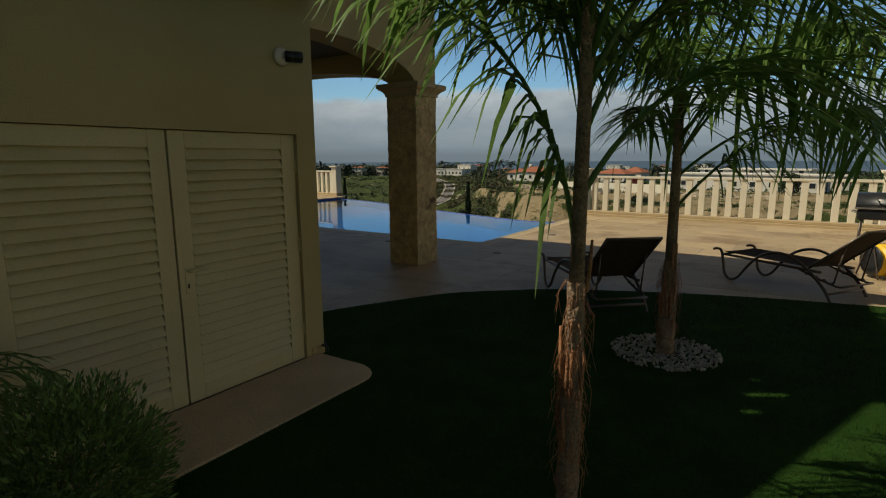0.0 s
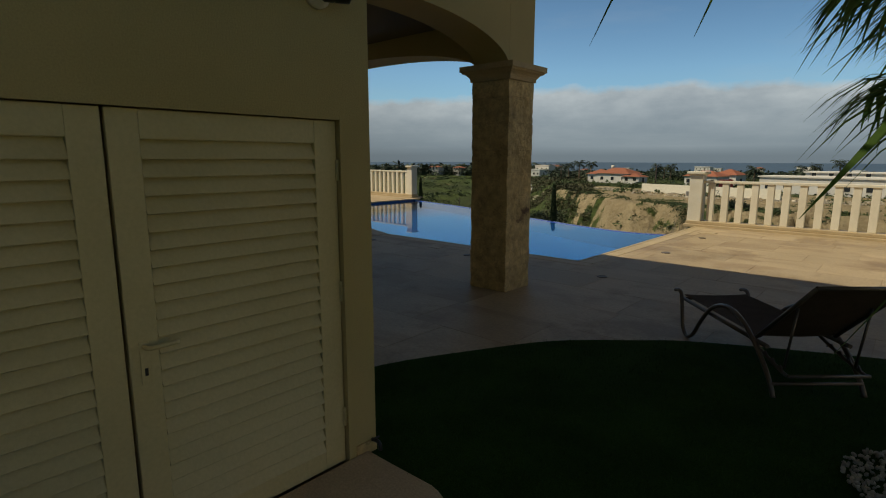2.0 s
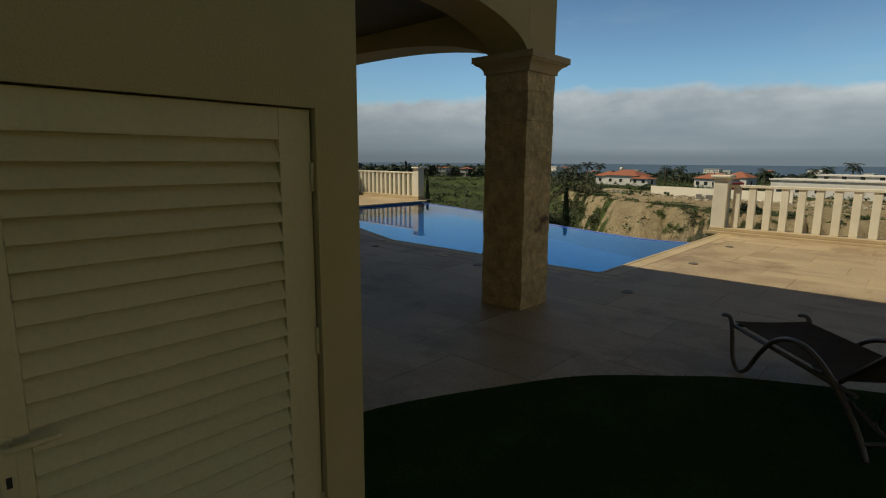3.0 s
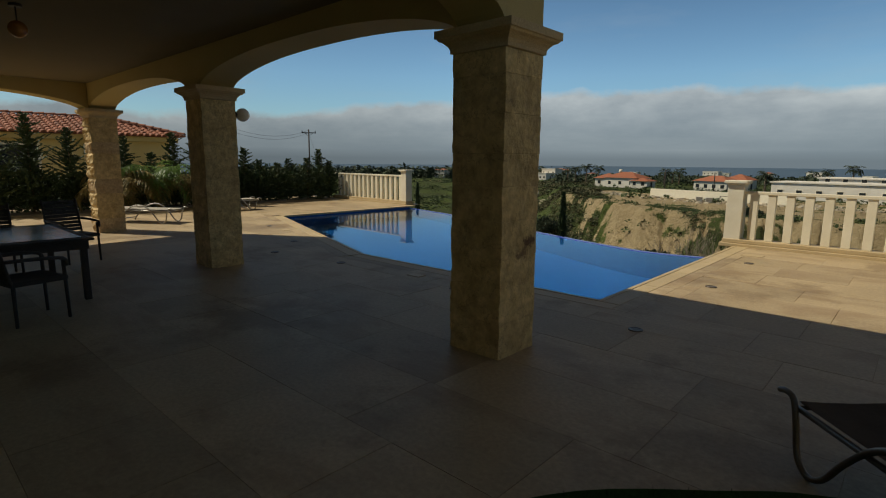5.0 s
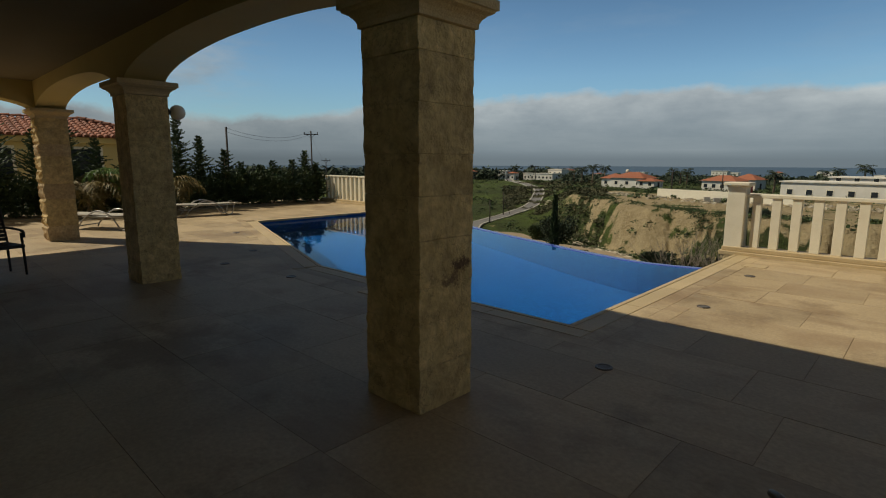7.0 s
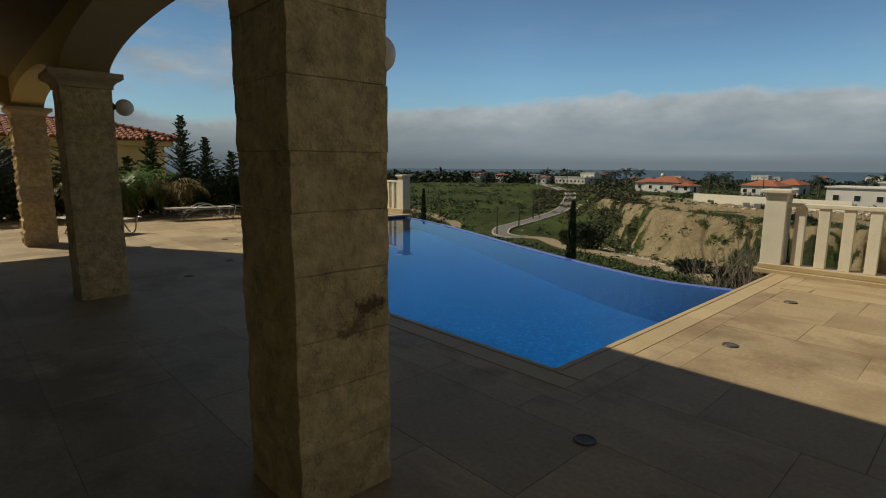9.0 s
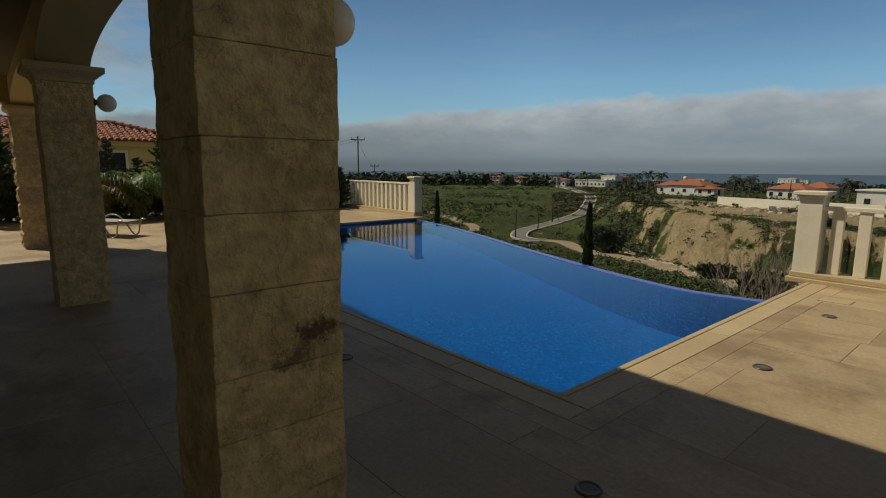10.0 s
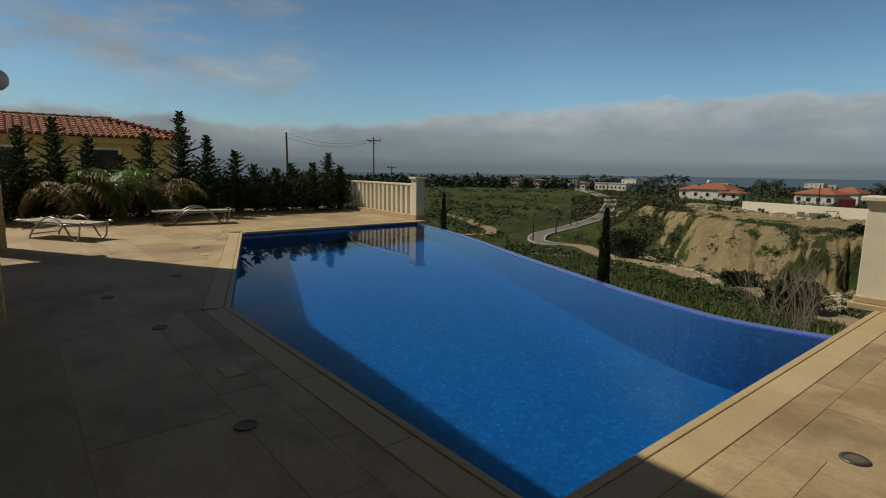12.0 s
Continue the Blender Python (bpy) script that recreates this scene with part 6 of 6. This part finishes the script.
def cypress(b, r, top, w, seed):
    p = place(b, r)
    rng = random.Random(seed)
    h = top - p.z
    t = thing("cypress", "slim dark cypress on the slope below the pool", "tree", pose(p.x, p.y, p.z), group="cypresses below the pool")
    part("trunk", bar([(0, 0, -0.1), (0, 0, h * 0.8)], 0.06, 6, 0.02), "bark", t)
    bm = bmesh.new()
    for i in range(5200):
        u = rng.random() ** 0.8
        rad = w * (1 - u) ** 0.55 * (0.45 + 0.55 * min(1, u * 6)) * rng.uniform(0.35, 1.12)
        a = rng.uniform(0, 6.28)
        q = Vector((rad * math.cos(a), rad * math.sin(a), h * u))
        d = Vector((math.cos(a) * 0.35, math.sin(a) * 0.35, 1)).normalized()
        L = rng.uniform(0.05, 0.13)
        e = d.cross(Vector((rng.uniform(-1, 1), rng.uniform(-1, 1), 0.2))).normalized() * L * 0.25
        bm.faces.new((bm.verts.new(q), bm.verts.new(q + d * L * 0.5 + e), bm.verts.new(q + d * L), bm.verts.new(q + d * L * 0.5 - e)))
    part("crown", bm, "conifer", t)


cypress(33.6, 12.5, 0.66, 0.22, 51)
cypress(50.8, 20.5, 0.60, 0.22, 52)

# a leafless bush on the slope
p = place(16.7, 27)
bare_bush = thing("bare_bush", "leafless grey-brown bush on the slope", "bush", pose(p.x, p.y, p.z - 0.1))
rng = random.Random(66)
bm = bmesh.new()


def branch(bm, p, d, L, r, depth):
    q = p + d * L
    tube(bm, [p, p.lerp(q, 0.5) + Vector((rng.uniform(-0.05, 0.05), rng.uniform(-0.05, 0.05), 0)) * L, q], r, 4, r * 0.6, caps=False)
    if depth:
        for k in range(3):
            v = (d + Vector((rng.uniform(-0.6, 0.6), rng.uniform(-0.6, 0.6), rng.uniform(-0.1, 0.4)))).normalized()
            branch(bm, p.lerp(q, rng.uniform(0.55, 1.0)), v, L * rng.uniform(0.55, 0.8), r * 0.6, depth - 1)


for k in range(9):
    a = k * 0.7
    branch(bm, Vector((0, 0, 0)), Vector((0.35 * math.cos(a), 0.35 * math.sin(a), 1)).normalized(), 2.6, 0.035, 3)
part("branchwork", bm, "twig", bare_bush)
bm = bmesh.new()
leaf_cloud(bm, (0, 0, 1.2), (1.6, 1.6, 1.0), 700, rng, 0.2, 0.4, 0.3)
part("low_leaves", bm, "scrub", bare_bush)


# ---- the neighbour's house behind the hedge ----
nh = thing("house", "yellow rendered bungalow with a terracotta tiled hip roof", "house", pose(0, 0, 0))
NX, NY, EZ = -27.1, 12.15, 2.62
part("wall", boxes(((NX - 4.2, -8.0, -1.0), (NX, NY, EZ - 0.1))), "house_yellow", nh)
part("cornice", boxes(((NX - 4.5, -8.2, EZ - 0.28), (NX + 0.3, NY + 0.3, EZ - 0.06)), bevel=0.03), "house_yellow", nh)
ridge_z, ox, oy = EZ + 0.72, NX + 0.5, NY + 0.5
half = 2.6
rb = bmesh.new()
c = [rb.verts.new(q) for q in ((ox, -8.5, EZ - 0.05), (ox, oy, EZ - 0.05), (ox - 2 * half, oy, EZ - 0.05), (ox - 2 * half, -8.5, EZ - 0.05))]
t = [rb.verts.new((ox - half, -8.5, ridge_z)), rb.verts.new((ox - half, oy - half, ridge_z))]
for f in ((c[0], c[1], t[1], t[0]), (c[1], c[2], t[1]), (c[2], c[3], t[0], t[1]), (c[3], c[0], t[0]), (c[3], c[2], c[1], c[0])):
    rb.faces.new(f)
roof = part("roof", rb, "tile", nh, "terracotta barrel-tiled hip roof")
slope = math.atan2(ridge_z - EZ + 0.05, half)
run = math.hypot(half, ridge_z - EZ + 0.05)
V, F = [], []


def barrel(o, u, w, n, L, r):
    """A half-round tile: o lower end, u up the slope, w across, n outwards."""
    k = len(V)
    for e, s in ((0.0, 1.0), (1.0, 0.82)):
        for j in range(6):
            a = math.pi * j / 5
            V.append(tuple(o + u * L * e + w * (r * s * math.cos(a)) + n * (r * s * math.sin(a) * 0.8 + 0.02 * (1 - e))))
    for j in range(5):
        F.append((k + j, k + j + 1, k + 7 + j, k + 6 + j))
    F.append((k, k + 1, k + 2, k + 3, k + 4, k + 5))


rng = random.Random(12)
u1, w1, n1 = Vector((-math.cos(slope), 0, math.sin(slope))), Vector((0, 1, 0)), Vector((math.sin(slope), 0, math.cos(slope)))
rows = 9
for i in range(rows):
    s = run * i / rows
    y = -3.0
    while y < oy - s * math.cos(slope) - 0.05:
        barrel(Vector((ox, y, EZ - 0.05)) + u1 * (s - 0.03) + n1 * 0.01, u1, w1, n1, run / rows * 1.12, 0.105 * rng.uniform(0.95, 1.05))
        y += 0.235
u2, w2, n2 = Vector((0, -math.cos(slope), math.sin(slope))), Vector((1, 0, 0)), Vector((0, math.sin(slope), math.cos(slope)))
for i in range(rows):
    s = run * i / rows
    x = ox - s * math.cos(slope) - 0.1
    while x > ox - 2 * half + s * math.cos(slope):
        barrel(Vector((x, oy, EZ - 0.05)) + u2 * (s - 0.03) + n2 * 0.01, u2, w2, n2, run / rows * 1.12, 0.105)
        x -= 0.235
hip = Vector((-half, -half, ridge_z - EZ + 0.05)).normalized()
hl = Vector((half, half, ridge_z - EZ)).length
for i in range(11):
    barrel(Vector((ox, oy, EZ - 0.02)) + hip * hl * i / 11 + Vector((0, 0, 0.06)), hip, hip.cross(Vector((0, 0, 1))).normalized(), Vector((0, 0, 1)), hl / 11 * 1.15, 0.12)
y = oy - half
while y > -3:
    barrel(Vector((ox - half, y, ridge_z + 0.04)), Vector((0, -1, 0)), Vector((1, 0, 0)), Vector((0, 0, 1)), 0.42, 0.12)
    y -= 0.38
me = bpy.data.meshes.new("tiles")
me.from_pydata(V, [], F)
me.materials.append(M["tile"])
tiles = new("tiles", me)
tiles.parent = roof
tagged(tiles, kind="stuff")
for y in (2.5, 6.8, 9.6):
    win = part("window", boxes(((NX, y - 0.7, 0.9), (NX + 0.05, y + 0.7, 2.2)), bevel=0.01), "white", nh)
    part("pane", boxes(((NX + 0.04, y - 0.6, 1.0), (NX + 0.065, y + 0.6, 2.1))), "glass_dark", win)

# ---- slabs and coping ----
slab_no = random.Random(5)
row_y, count = CORNER_Y - 2.0, 0
ROW = 0.78
cells = []
k = 0
while row_y < 17.3:
    x = -23.0 + slab_no.uniform(0, 0.9)
    x -= 0.9
    while x < 6.0:
        w = slab_no.choice((0.9, 1.2, 1.5))
        cells.append((x, row_y, x + w, row_y + ROW))
        x += w
    row_y += ROW
far = bmesh.new()
J = 0.0009


def add_slab(bm, poly, z0, z1):
    lo = [bm.verts.new((x, y, z0)) for x, y in poly]
    cx, cy = sum(p[0] for p in poly) / len(poly), sum(p[1] for p in poly) / len(poly)
    hi = [bm.verts.new((x + (cx - x) * 0.0025, y + (cy - y) * 0.0025, z1)) for x, y in poly]
    bm.faces.new(hi)
    for i in range(len(poly)):
        j = (i + 1) % len(poly)
        bm.faces.new((lo[i], lo[j], hi[j], hi[i]))


for x0, y0, x1, y1 in cells:
    for (a, b, c, d), planes in decks(CW + BAND):
        lim = ((a, 0, 1, 0), (c, 0, -1, 0), (0, b, 0, 1), (0, d, 0, -1)) + tuple(planes)
        poly = clip([(x0 + J, y0 + J), (x1 - J, y0 + J), (x1 - J, y1 - J), (x0 + J, y1 - J)], lim)
        if not poly or area(poly) < 0.01:
            continue
        z = slab_no.uniform(-0.0012, 0.0012)
        if -9.5 < (x0 + x1) / 2 < -1.0 and 4.6 < y0 < 13.9 and count < 300:
            bm = bmesh.new()
            add_slab(bm, poly, -0.015, z)
            part("slab", bm, "paving", floor)
            count += 1
        else:
            add_slab(far, poly, -0.015, z)
M["paving_far"] = material("sandstone_paving_rest", (0.368, 0.270, 0.150), (0.444, 0.332, 0.192), 1.1, 0.58, 0.1, 30, third=(0.270, 0.188, 0.100), spot=0.52, spread=0.13, islands=0.13)
add_veins(M["paving_far"], (0.55, 1.2, 1.0), (0.235, 0.14, 0.068), 0.45)
tagged(part("slabs", far, "paving_far", floor), kind="stuff")


def border_run(name, a, b, out, near, far, step, z0, z1, mat, bevel):
    """Stones in a row from a to b, between two distances from the water; out points away from it."""
    a, b, o = Vector(a), Vector(b), Vector(out)
    n = max(1, round((b - a).length / step))
    for i in range(n):
        p, q = a.lerp(b, i / n), a.lerp(b, (i + 1) / n)
        d = (q - p).normalized() * 0.002
        p, q = p + d, q - d
        ring = [tuple(p + o * near), tuple(q + o * near), tuple(q + o * far), tuple(p + o * far)]
        part(name, prism(ring[:: (1 if (q - p).cross(o) > 0 else -1)], z0, z1, bevel), mat, floor)


for a, b, out in (((BEND, POOL_NEAR), (POOL_RIGHT + CW + BAND, POOL_NEAR), (0, -1)), ((POOL_RIGHT, POOL_NEAR - CW - BAND + 0.03), (POOL_RIGHT, 14.6), (1, 0)),
                  (DIAG, (BEND, POOL_NEAR), DN), ((POOL_LEFT, DIAG[1] + 0.08), (POOL_LEFT, 16.6), (-1, 0))):
    on_right = out == (1, 0)
    a2 = (a[0], POOL_NEAR + 0.03) if on_right else a
    b2 = (POOL_RIGHT + CW, b[1]) if out == (0, -1) else b
    border_run("coping_lip", a2, b2, out, -0.03, 0.028, 2.2, -0.045, 0.008, "coping", 0.006)
    border_run("coping_stone", a2, b2, out, 0.033, CW - 0.003, 1.1, -0.045, 0.004, "coping", 0.006)
    border_run("border_slab", (a[0], POOL_NEAR - CW + 0.002) if on_right else a, b, out, CW + 0.001, CW + BAND - 0.002, 1.5, -0.015, 0.0005, "paving", 0.002)
